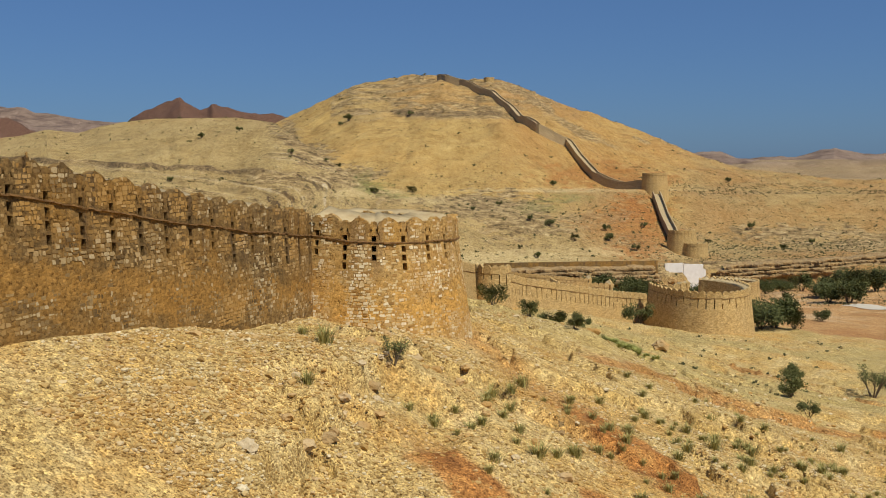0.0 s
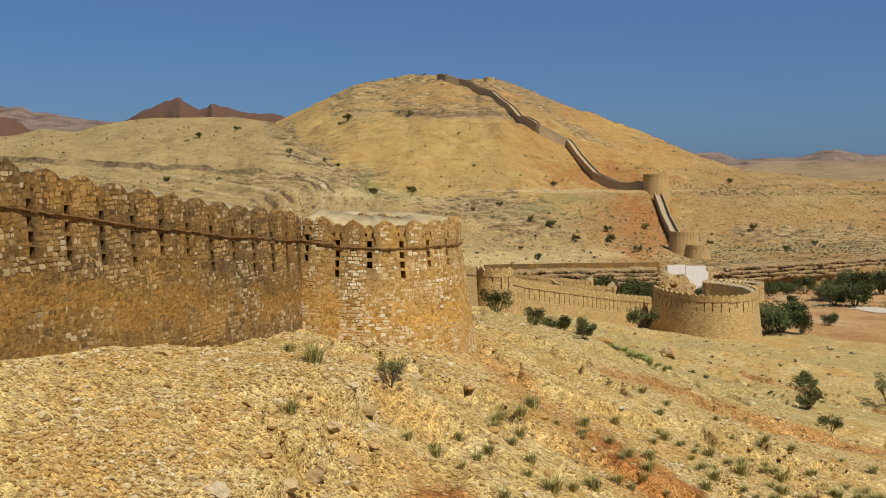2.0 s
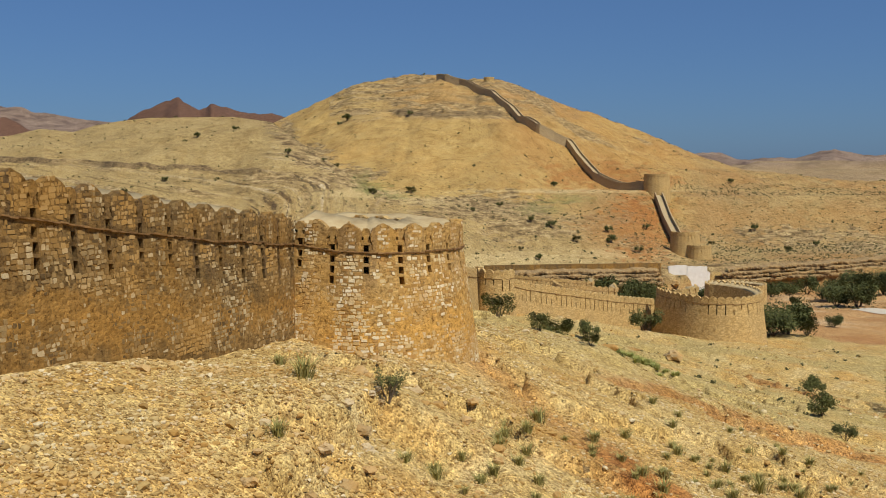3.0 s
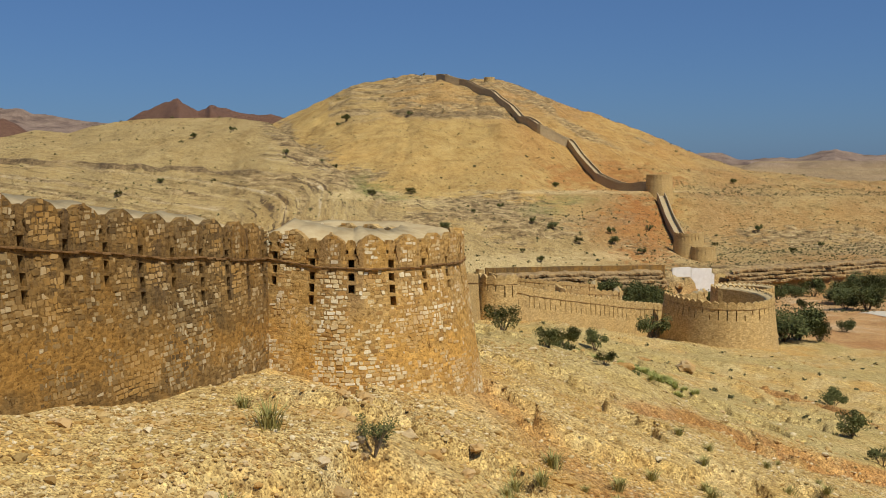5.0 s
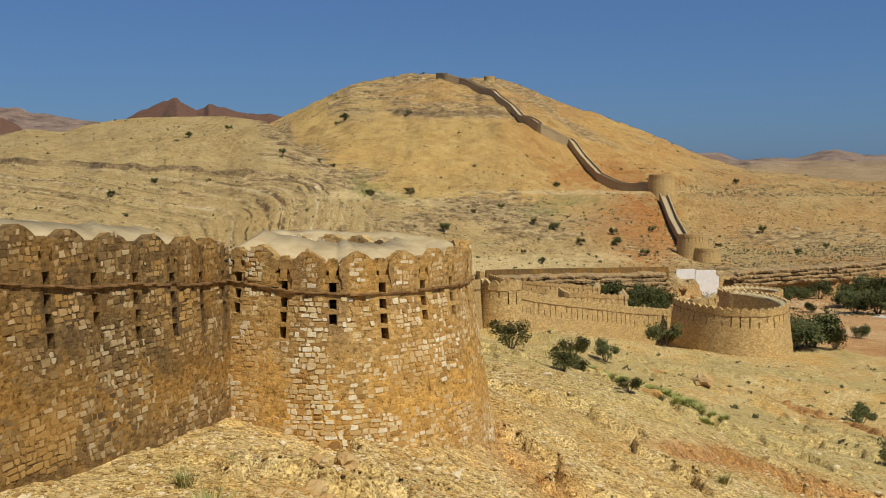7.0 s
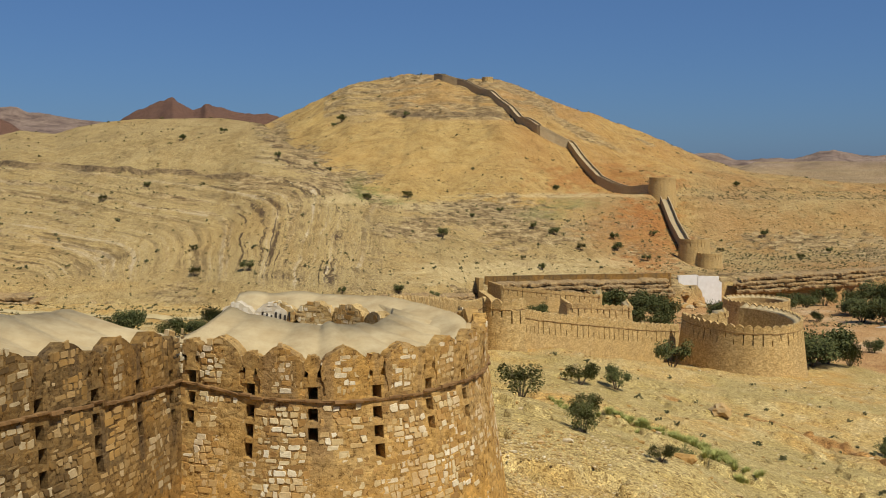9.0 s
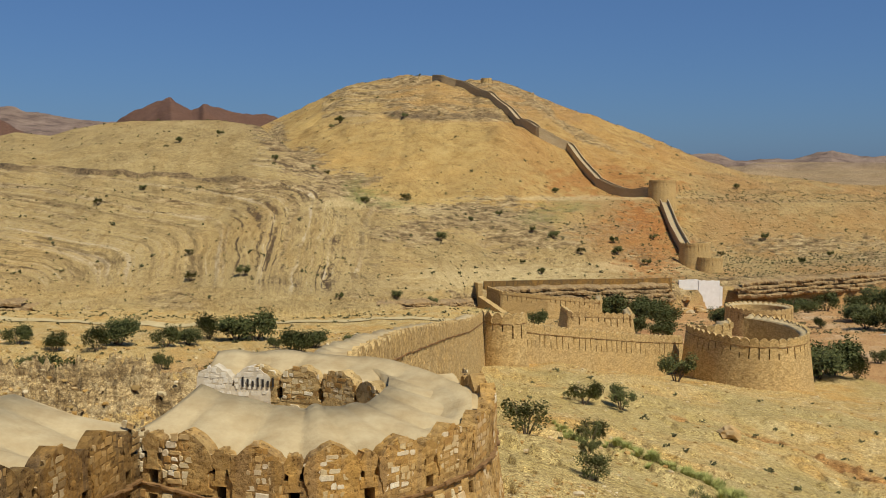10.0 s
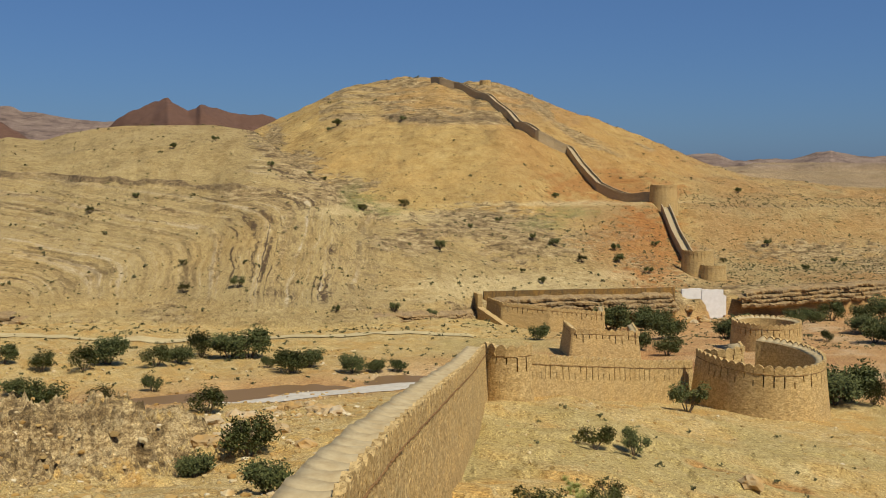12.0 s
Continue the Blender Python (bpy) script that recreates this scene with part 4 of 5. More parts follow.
LONG_WALL = [(-3.9, 50.5, -1.0, 4.0), (-3.6, 59, -1.8, 3.5), (-2.5, 70, -3.2, 2.3), (0.1, 95, -6.4, -1.2), (2.9, 124, -10.6, -5.6), (5.3, 148, -15, -8.5)]
build_wall("valley_wall", "long battlemented wall running down to the valley", LONG_WALL, 1.6, 1.4, 2.3, MUD_FAR, stones=0.6, stone_mat=MUD_FAR, seed=8, cap=2.3, slots=False, course=0.26, cap_drop=-0.30, ridge=0.75)
build_wall("corner_tower", "square rubble tower at the turn of the wall", arc(8.3, 150, 3.1, 185, 340, 10, (-15.3, -14.8), (-8.5, -8.7)), 1.5, 1.5, 2.4, MUD_FAR, far=True, seed=9)
WALL_D = [(10.9, 150.5, -15.2, -10.2), (14, 156.5, -16.6, -11.6), (19.4, 162.8, -18, -13.1), (26.5, 170.8, -20, -15.0), (33.5, 179, -22, -16.9), (42.2, 188, -24.2, -18.7)]
build_wall("curtain_wall", "pale rubble curtain wall with close merlons and drains", WALL_D, 1.55, 1.4, 2.0, MUD_FAR, far=True, seed=11, cap=1.6)
FORT = arc(51.6, 184, 15.0, 178, 420, 40, (-23.8, -27), (-15.9, -16.0), 0.655)
build_wall("gate_fort", "oval rubble fort with loopholed merlons", FORT, 1.5, 1.4, 1.6, MUD_FAR, far=True, seed=12, cap=1.5, batter=0.12)
build_wall("inner_block", "broken inner block of the fort with a doorway", [(44.6, 190, -22, -17.0), (46.6, 187, -22, -16.6), (51, 188.5, -22, -16.2), (52, 194, -22, -16.4)], 1.6, 1.2, 2.2, MUD_FAR, far=True, seed=21, cap=2.2, cornice=False)
build_wall("river_tower", "round battlemented tower by the river bed", arc(87.5, 284.9, 9, 150, 500, 24, (-36.3, -36.3), (-27.3, -27.3)), 1.5, 1.4, 1.3, MUD_FAR, far=True, seed=13, cap=1.2)
build_wall("low_redoubt", "low pale redoubt with battlements", [(30, 262.4, -31.5, -23.7), (29.5, 243.9, -30.2, -22.6), (45, 245.6, -30.3, -23.5), (47.5, 264.2, -31.6, -24.6)], 1.5, 1.3, 1.5, MUD_FAR, far=True, seed=14, cap=1.4, batter=0.16)
build_wall("brown_curtain", "tall smooth ochre curtain wall above the river", [(15.7, 351.8, -41.2, -30), (19.9, 342, -41.4, -30.4), (35.2, 337.5, -41.5, -31.5), (53.3, 339, -41.5, -33.1), (54.8, 350.8, -41.2, -32.8)], 1.6, 1.3, 1.8, MUD_FAR, far=True, seed=15, cap=1.6)
build_wall("cliff_wall", "long plain brown wall on the cliff edge", [(15.5, 366.6, -40.8, -29.1), (46.1, 374.5, -40.6, -29.4), (75.8, 382.4, -40.4, -30), (88.3, 389.1, -41.7, -30.5)], 2.0, 0.5, 1.2, MUD_DARK, far=True, seed=16, cap=1.2, slots=False, merlons=False, cornice=False)
build_wall("lower_gate_tower", "two-tiered round tower at the foot of the hill wall", arc(113.3, 451.3, 6.7, 170, 380, 14, (-41.4, -41.4), (-23, -23)), 1.6, 1.6, 2.0, MUD_FAR, far=True, seed=17, cap=2.0)
build_wall("gate_forework", "lower battlemented forework of the gate tower", arc(118.3, 445.1, 5.6, 170, 380, 10, (-42.6, -42.6), (-28.7, -28.7)), 1.6, 1.4, 2.0, MUD_FAR, far=True, seed=23, cap=2.0)
build_wall("hill_tower", "round tower on the spur of the hill", arc(128.3, 583.5, 7.6, 150, 390, 14, (-13, -13), (2.9, 2.9)), 1.7, 1.6, 2.0, MUD_FAR, far=True, seed=18, cap=2.0)

# ---- fills, floors and plain walls ----
def sheet(name, label, category, outline, z, mat, drop=1.5, kind="", rim=0.0):
    """A flat slab with an uneven edge, thick enough to stand in what it rests on."""
    n = len(outline)
    v = [(x, y, z + rim) for x, y in outline] + [(x, y, z - drop) for x, y in outline]
    f = [tuple(range(n))] + [(k, k + n, (k + 1) % n + n, (k + 1) % n) for k in range(n)]
    return tagged(new(name, mesh(name, v, f, mat)), label, category, kind=kind)


def ring(cx, cy, rx, ry, n=28):
    return [(cx + rx * math.cos(2 * math.pi * k / n), cy + ry * math.sin(2 * math.pi * k / n)) for k in range(n)]


sheet("bastion_floor", "sunken mud floor inside the bastion", "floor", ring(-3.7, 45.4, 4.2, 5.4), 4.75, PLASTER, 3.0, "structure")
sheet("bastion_fill", "plastered fill behind the bastion", "floor", [(-8.3, 41.8), (-6.5, 41.2), (-5.2, 44), (-5.8, 48.9), (-7.7, 49.2)], 5.3, PLASTER, 5.0, "structure")
sheet("fort_floor", "beaten earth floor inside the fort", "floor", ring(51.6, 184, 8.9, 13.6), -20.2, PLASTER, 5.0, "structure")

# whitewashed end of the inner parapet with dark scrawled strokes
ww = build_wall("whitewashed_panel", "whitewashed rubble panel with dark scrawled strokes", [(-7.6, 47.87, 4.6, 5.36), (-5.35, 47.66, 4.6, 5.4)], 1.12, 1.05, 1.5, CREAM,
                stones=1.0, seed=44, cap=2.1, cornice=False, slots=False, stone_mat=CREAM_STONE, course=0.17, cap_drop=-0.45, ridge=0.8)
INK = make_plain("black_scrawl", (0.02, 0.018, 0.016), (0.05, 0.045, 0.04), 4)
for k in range(7):
    x0 = -6.2 + k * 0.15
    y0 = 47.85 - 0.095 * (x0 + 7.35) - 0.065
    top = 6.1 - 0.05 * (k % 3)
    sv = [(x0, y0, 5.82), (x0 + .055, y0 - .004, 5.82), (x0 + .055, y0 - .004, top), (x0, y0, top), (x0, y0 + .05, 5.82), (x0 + .055, y0 + .05, 5.82), (x0 + .055, y0 + .05, top), (x0, y0 + .05, top)]
    part("stroke", mesh("stroke", sv, [(0, 1, 2, 3), (3, 2, 6, 7), (0, 3, 7, 4), (1, 5, 6, 2)], INK), ww, "dark bar of unreadable scrawl")

# white wall by the river
wall = thing("white_wall", "tall whitewashed wall on boulders beside the river bed", "wall")
def slab(name, a, b, z0, z1a, z1b, t, mat, parent, label=""):
    ax, ay = a
    bx, by = b
    d = Vector((bx - ax, by - ay, 0)).normalized()
    n = Vector((-d.y, d.x, 0)) * t
    k = 10
    v, f = [], []
    rs = random.Random(int(ax * 10))
    for i in range(k + 1):
        q = i / k
        x, y, zt = ax + (bx - ax) * q, ay + (by - ay) * q, z1a + (z1b - z1a) * q + rs.uniform(-.12, .12)
        v += [(x, y, z0), (x, y, zt), (x + n.x, y + n.y, zt - .05), (x + n.x, y + n.y, z0)]
    for i in range(k):
        o = i * 4
        f += [(o, o + 4, o + 5, o + 1), (o + 1, o + 5, o + 6, o + 2), (o + 2, o + 6, o + 7, o + 3)]
    f += [(0, 1, 2, 3), tuple(4 * k + q for q in (3, 2, 1, 0))]
    return part(name, mesh(name, v, f, mat), parent, label)
slab("wall_panel", (96, 409), (104, 409.6), -46.7, -33.7, -33.5, 1.4, WHITE, wall)
slab("wall_panel", (104.1, 409.4), (112.9, 410.4), -46.1, -33.8, -34.2, 1.4, WHITE, wall)
slab("buttress", (113, 410.6), (114.2, 410.7), -44.4, -36, -36.7, 1.2, WHITE, wall)

# stair ramp beside the ochre wall
ramp_thing = thing("stair_ramp", "ochre masonry ramp climbing to the cliff wall", "ramp")
slab("ramp_side", (12.3, 345.9), (22.7, 328.9), -40.1, -31.4, -36.8, 2.2, MUD_FAR, ramp_thing)
slab("landing_wall", (11.7, 378.4), (12.6, 350.8), -39.4, -30.4, -27.7, 1.6, MUD_FAR, ramp_thing)

# walls that climb the great hill
# paler, greyer masonry than the valley walls have
HILL_MASONRY = make_masonry("pale_hill_masonry", (0.36, 0.275, 0.16), (0.52, 0.42, 0.27), 0.8, (0.44, 0.33, 0.17), 3.0, 0.5)


def hill_wall(name, label, spots, half, height, parapet=0.9):
    root = thing(name, label, "wall")
    pts = np.array(spots, float)
    d = np.r_[0, np.cumsum(np.hypot(*np.diff(pts, axis=0).T))]
    s = np.arange(0, d[-1], 2.0)
    x, y = np.interp(s, d, pts[:, 0]), np.interp(s, d, pts[:, 1])
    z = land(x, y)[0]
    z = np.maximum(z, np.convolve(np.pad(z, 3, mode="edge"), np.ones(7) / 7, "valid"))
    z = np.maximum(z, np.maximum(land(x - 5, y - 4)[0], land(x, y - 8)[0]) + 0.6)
    z = np.convolve(np.pad(z, 3, mode="edge"), np.ones(7) / 7, "valid")
    tx, ty = np.gradient(x), np.gradient(y)
    ln = np.hypot(tx, ty) + 1e-9
    nx, ny = ty / ln, -tx / ln
    pieces = {"walkway": ([], (-half, half, height - parapet, -3.0)), "parapet": ([], (half - 0.45, half, height, height - parapet - .3)),
              "parapet.001": ([], (-half, -half + 0.45, height, height - parapet - .3))}
    for pname, (v, (o0, o1, top, low)) in pieces.items():
        for k in range(len(s)):
            for o, h in ((o0, low), (o0, top), (o1, top), (o1, low)):
                v.append((x[k] + nx[k] * o, y[k] + ny[k] * o, z[k] + h))
        f = []
        for k in range(len(s) - 1):
            a = 4 * k
            f += [(a, a + 4, a + 5, a + 1), (a + 1, a + 5, a + 6, a + 2), (a + 2, a + 6, a + 7, a + 3)]
        part(pname.split(".")[0], mesh(pname.split(".")[0], v, f, HILL_MASONRY), root)
    return root


hill_wall("ramp_wall", "walled stairway from the gate tower up the spur", [(113.3, 459.9), (120.1, 513.7), (126.8, 572.9)], 2.3, 3.9, 1.8)
hill_wall("hill_wall", "fortress wall zigzagging up the great hill", [(123.6, 590.7), (112.3, 606.7), (98.5, 626.3), (96.3, 661.9), (89.4, 697.5), (79, 699.2), (68.4, 699.2), (60.6, 715.4), (53.2, 760.9), (42, 780.1), (29.8, 809.5), (14.1, 831.5), (2.3, 838.9), (-5.3, 860.9)], 2.1, 5.0, 1.4)
build_wall("summit_tower", "small square tower on the hilltop", arc(40.2, 879.3, 4.8, 150, 390, 8, (76.3, 76.3), (87.7, 87.7)), 1.6, 1.2, 2.0, MUD_FAR, far=True, seed=31, cap=2.0, cornice=False)

# road on the far bank, and the stream
def strip(name, label, category, spots, width, mat, lift, level=None, seed=1):
    pts = np.array(spots, float)
    d = np.r_[0, np.cumsum(np.hypot(*np.diff(pts, axis=0).T))]
    s = np.arange(0, d[-1], 2.0)
    x, y = np.interp(s, d, pts[:, 0]), np.interp(s, d, pts[:, 1])
    tx, ty = np.gradient(x), np.gradient(y)
    ln = np.hypot(tx, ty)
    v, f = [], []
    for k in range(len(s)):
        w = width * (1 + 0.35 * float(vnoise(np.array(s[k] / 14), np.array(0.5), seed)))
        for q in (-1, -.5, 0, .5, 1):
            px_, py_ = x[k] + ty[k] / ln[k] * w / 2 * q, y[k] - tx[k] / ln[k] * w / 2 * q
            v.append((px_, py_, (ground_z(px_, py_) + lift) if level is None else level))
    for k in range(len(s) - 1):
        for q in range(4):
            a = k * 5 + q
            f.append((a, a + 1, a + 6, a + 5))
    return tagged(new(name, mesh(name, v, f, mat, True)), label, category, kind="structure")


TRACK = make_plain("pale_dirt_track", (0.44, 0.33, 0.15), (0.55, 0.44, 0.235), 0.4)
GRAVEL = make_plain("white_river_gravel", (0.44, 0.38, 0.29), (0.60, 0.54, 0.44), 0.6, 0.95, 6, 0.05)
strip("road", "pale dirt road along the far bank", "road", [(-161.7, 269.9), (-103, 273.6), (-65.7, 279.3), (-27.5, 283), (8.9, 290.6)], 7.0, TRACK, 0.2)
strip("water", "shallow muddy stream in the river bed", "water", [(-112, 178), (-64, 197), (-40, 206.5), (-20, 214.5), (2, 223)], 11.0, WATER, 0, -27.95, 4)
strip("gravel_bank", "white gravel bank beside the stream", "gravel", [(-40, 196), (-28, 202), (-14, 209), (-2, 214)], 8.5, GRAVEL, 0.12, None, 6)
strip("gravel_bank", "white gravel flat in the river bed", "gravel", [(124.6, 290.6), (139.7, 268), (159.1, 260.5)], 12, GRAVEL, 0.12, None, 7)


# layered rock ledges at the foot of the hills
LEDGE = make_masonry("bedded_tan_rock", (0.17, 0.105, 0.05), (0.46, 0.34, 0.18), 0.7, (0.42, 0.27, 0.11))


def ledge(spots, tiers, thick, seed, label):
    """Stacked slabs of rock with broken, overhanging fronts."""
    root = thing("rock_ledge", label, "rock ledge", "rock ledges")
    rnd = random.Random(seed)
    pts = np.array(spots, float)
    d = np.r_[0, np.cumsum(np.hypot(*np.diff(pts[:, :2], axis=0).T))]
    for t in range(tiers):
        s = np.arange(rnd.uniform(0, 4), d[-1] - rnd.uniform(0, 4), 0.9)
        v, f = [], []
        for k, q in enumerate(s):
            x, y, z = (np.interp(q, d, pts[:, c]) for c in range(3))
            out = 1.6 * float(vnoise(np.array(q / 5.0), np.array(t * 3.1), seed)) + 0.7 * float(vnoise(np.array(q / 1.4), np.array(t * 1.7), seed + 1)) - t * 0.9
            top = z + (t + 1) * thick + 0.35 * float(vnoise(np.array(q / 4.0), np.array(t * 2.3), seed + 2))
            low = top - thick * rnd.uniform(.62, .8)
            fr = y - 0.6 - out
            fr += rnd.uniform(-.35, .35)
            top += rnd.uniform(-.16, .16)
            v += [(x, y + 7, top + .5), (x, fr + .35, top), (x + rnd.uniform(-.2, .2), fr + rnd.uniform(-.2, .2), top - thick * .25), (x, fr + rnd.uniform(0, .3), low), (x, fr + 1.6, low - .1), (x, fr + 1.9, low - thick * .5)]
        for k in range(len(s) - 1):
            for c in range(5):
                a = k * 6 + c
                f.append((a, a + 1, a + 7, a + 6))
        part("rock_layer", mesh("rock_layer", v, f, LEDGE), root)


ledge([(118.3, 406, -41.1), (141.8, 411.9, -40.4), (169.7, 419.7, -39.7), (208.4, 431.5, -38.3)], 4, 1.5, 51, "tan bedded rock ledge above the river trees")
ledge([(18.6, 358.7, -37.6), (46.2, 367.1, -37.7), (76, 375.5, -38.2), (89, 384, -38.8)], 4, 1.55, 52, "bedded rock ledge below the cliff wall")
ledge([(-22.7, 304.7, -31.2), (-9.2, 313.3, -31.6), (4.6, 327.2, -33.4), (11.7, 344.9, -35.5)], 3, 0.75, 53, "broken rock ledge beside the road")
ledge([(-168.5, 297.7, -29.8), (-139.8, 294.3, -29.6), (-116.6, 296, -29.7)], 2, 1.5, 54, "low rock ledge at the foot of the hill")

# ---- plants ----
def tube(v, f, a, b, r0, r1, n=5):
    a, b = Vector(a), Vector(b)
    d = (b - a).normalized()
    u = d.orthogonal().normalized()
    w = d.cross(u)
    o = len(v)
    for c, r in ((a, r0), (b, r1)):
        for k in range(n):
            t = 2 * math.pi * k / n
            v.append(tuple(c + (u * math.cos(t) + w * math.sin(t)) * r))
    f += [(o + k, o + (k + 1) % n, o + n + (k + 1) % n, o + n + k) for k in range(n)]


def plant_meshes(seed, spread=0.5, height=1.0, leaves=900, stems=4, leaf=0.05, low=0.12, lobes=9, mat=None, fat=1.0):
    """Trunk and crown of unit height: forked limbs and many small leaves in uneven clumps."""
    rnd = random.Random(seed)
    v, f, tips = [], [], []
    for k in range(stems):
        a = 2 * math.pi * (k + rnd.random()) / stems
        base = (rnd.uniform(-.03, .03), rnd.uniform(-.03, .03), -0.08)
        m = (math.cos(a) * spread * rnd.uniform(.2, .4), math.sin(a) * spread * rnd.uniform(.2, .4), height * rnd.uniform(.28, .42))
        tube(v, f, base, m, 0.028, 0.016)
        for q in range(3):
            b = a + rnd.uniform(-.9, .9)
            e = (m[0] + math.cos(b) * spread * rnd.uniform(.2, .55), m[1] + math.sin(b) * spread * rnd.uniform(.2, .55), height * rnd.uniform(.5, .92))
            tube(v, f, m, e, 0.012, 0.004, 4)
            tips.append(e)
    lv, lf = [], []
    clumps = [(Vector(rnd.choice(tips)) * rnd.uniform(.75, 1.05) + Vector((rnd.uniform(-.12, .12), rnd.uniform(-.12, .12), rnd.uniform(-.12, .08))), rnd.uniform(.12, .24) * fat) for _ in range(lobes)]
    for k in range(leaves):
        c, r = rnd.choice(clumps)
        d = Vector((rnd.gauss(0, 1), rnd.gauss(0, 1), rnd.gauss(0, .8)))
        d = d.normalized() * r * rnd.random() ** 0.45
        p = c + d
        p.z = max(p.z, low * rnd.uniform(.5, 1.2))
        u = Vector((rnd.uniform(-1, 1), rnd.uniform(-1, 1), rnd.uniform(-1, 1))).normalized() * leaf * rnd.uniform(.6, 1.3)
        w = u.orthogonal().normalized() * leaf * rnd.uniform(.3, .6)
        o = len(lv)
        lv += [tuple(p - u), tuple(p + w), tuple(p + u), tuple(p - w)]
        lf.append((o, o + 1, o + 2, o + 3))
    return mesh("trunk", v, f, BARK, True), mesh("crown", lv, lf, mat or LEAF)


def plant(name, label, category, kindm, group=""):
    root = thing(name, label, category, group)
    part("trunk", kindm[0], root)
    part("crown", kindm[1], root)
    return root


def scatter(name, label, category, kinds, spots, group, seed, size=0.75):
    """spots: x, y, height. The first is built, the others are copies of one of the kinds."""
    rnd = random.Random(seed)
    protos = {}
    for x, y, h in spots:
        k = rnd.randrange(len(kinds))
        m = Matrix.Translation((x, y, ground_z(x, y) - 0.03 * h)) @ Matrix.Rotation(rnd.uniform(0, 6.28), 4, "Z")
        h = h * size
        sc = Matrix.Diagonal((h * rnd.uniform(.9, 1.2), h * rnd.uniform(.9, 1.2), h, 1))
        if k not in protos:
            protos[k] = plant(name, label, category, kinds[k], group)
            protos[k].matrix_basis = m @ sc
        else:
            ob = copy_thing(protos[k], m)
            ob.matrix_basis = m @ sc


BUSH = [plant_meshes(s, 0.5, 0.9, 2200, 5, 0.038, 0.06, 18, None, 1.1) for s in (1, 2, 3)]
THICKET = [plant_meshes(s, 0.55, 0.85, 2800, 6, 0.045, 0.03, 26, LEAF_DARK, 1.35) for s in (11, 12, 13)]
THORN = [plant_meshes(s, 0.55, 0.95, 1100, 5, 0.03, 0.1, 14) for s in (21, 22)]
scatter("thorn_bush", "green thorn bush on the dry grassy slope", "bush", BUSH,
        [(4.8, 76.5, 3.4), (7.2, 66, 2.2), (9.1, 80, 1.7), (12.6, 101, 3.6), (15.6, 125, 4.2), (19.4, 124, 4.6), (10.4, 62, 1.5), (36.2, 167.5, 6.5), (33, 78, 3.2), (46, 114, 4.2), (31, 68, 2.2)], "bushes on the slope", 1)
scatter("desert_shrub", "small thorny shrub with bare twigs and few leaves", "shrub", THORN,
        [(-1.85, 29.6, 1.9), (11.5, 95, 3.2), (52, 103, 6.0), (34, 56, 2.4), (14.3, 73, 1.6)], "desert shrubs", 2)
scatter("river_tree", "dense dark-green tree on the river bank", "tree", THICKET,
        [(-83, 226, 6), (-74, 225, 7.5), (-71.9, 233.9, 9.1), (-61.1, 232.2, 6.6), (-58.4, 240.6, 6.1), (-55.6, 249.2, 8.3), (-48.9, 249.2, 9.9), (-44.5, 249.2, 9.9), (-31, 226, 8), (-28.3, 232.2, 6.1),
         (-18.4, 226.6, 6), (-13.7, 226.6, 4.5), (-9, 227.2, 4), (-38, 181, 6), (-66, 186, 7.5), (-58, 190, 6), (-20.4, 126, 6.5), (-24.5, 119, 4.5), (-12.5, 92, 4), (-56, 212, 4.5), (-37, 232.2, 3.5), (-80, 205, 5), (-92.4, 228.9, 6)],
        "trees along the river", 3)
scatter("valley_tree", "dark bushy tree in the sheltered river bed", "tree", THICKET,
        [(57.1, 350.8, 12.8), (60.4, 357.7, 10.5), (69.7, 356.7, 9.3), (76.3, 366.6, 12.7), (70.1, 318.5, 10.4), (89.4, 327.2, 9.3), (95.8, 334.1, 10.5), (113.2, 370.5, 8.1), (130, 378.4, 9.8), (137.8, 382.4, 9.2), (150.7, 396.2, 10.8), (160.1, 392.2, 10.3), (53.4, 253, 6.3), (50, 268, 7.5),
         (65.4, 186, 8.5), (69.5, 190, 9.5), (72.5, 187, 6.5), (156.4, 348.9, 12.8), (164.1, 354.8, 14), (171.1, 398.1, 13.7), (117.1, 316.8, 4.6), (27, 290.6, 6.1), (106.3, 368.6, 8.1), (88, 212, 4), (131, 300, 12), (127, 307, 9), (137, 338, 11), (143, 330, 9)],
        "trees in the river bed", 4)
scatter("hill_bush", "lone dark bush on the bare hillside", "bush", BUSH,
        [(-63.4, 328.9, 5.2), (-80.3, 328.9, 4.7), (-85.3, 347.9, 3.5), (-30.8, 311.6, 3.4), (-13.8, 316.8, 4.6), (-2.6, 323.7, 4.6), (40.3, 445.1, 4.5), (49, 444.2, 5.6), (76.7, 442.2, 6.2), (59.3, 430.5, 4.5), (0.1, 401.1, 5.7), (64.7, 569.3, 5.4), (78.3, 458.2, 5.6), (32.4, 404.1, 2.8),
         (39.3, 396.2, 4.6), (87.8, 432.4, 4.5), (175.2, 543.2, 6), (205.7, 695.7, 6.4), (-17.6, 517.2, 5.9), (-31.6, 427.5, 4.5), (-73.9, 738.9, 9.1), (-79, 728.6, 5.2), (-25.9, 721.2, 6.5), (-114.3, 447.1, 4.5), (-67.9, 419.7, 4), (-97.6, 453, 3.9), (-126.6, 378.4, 4), (-114.4, 393.2, 3.4), (-42.6, 445.1, 3.4), (-49.4, 439.3, 3.9), (-34.7, 449, 2.8), (-28.2, 461.7, 3.4), (-54, 433.4, 2.8), (-22.8, 475.6, 4), (13.4, 453, 3.4), (27.4, 479, 4), (100.6, 479, 4.6), (139.2, 499.9, 4.1), (171.5, 479, 4.6), (199, 513.7, 4.7)], "bushes on the hills", 5)


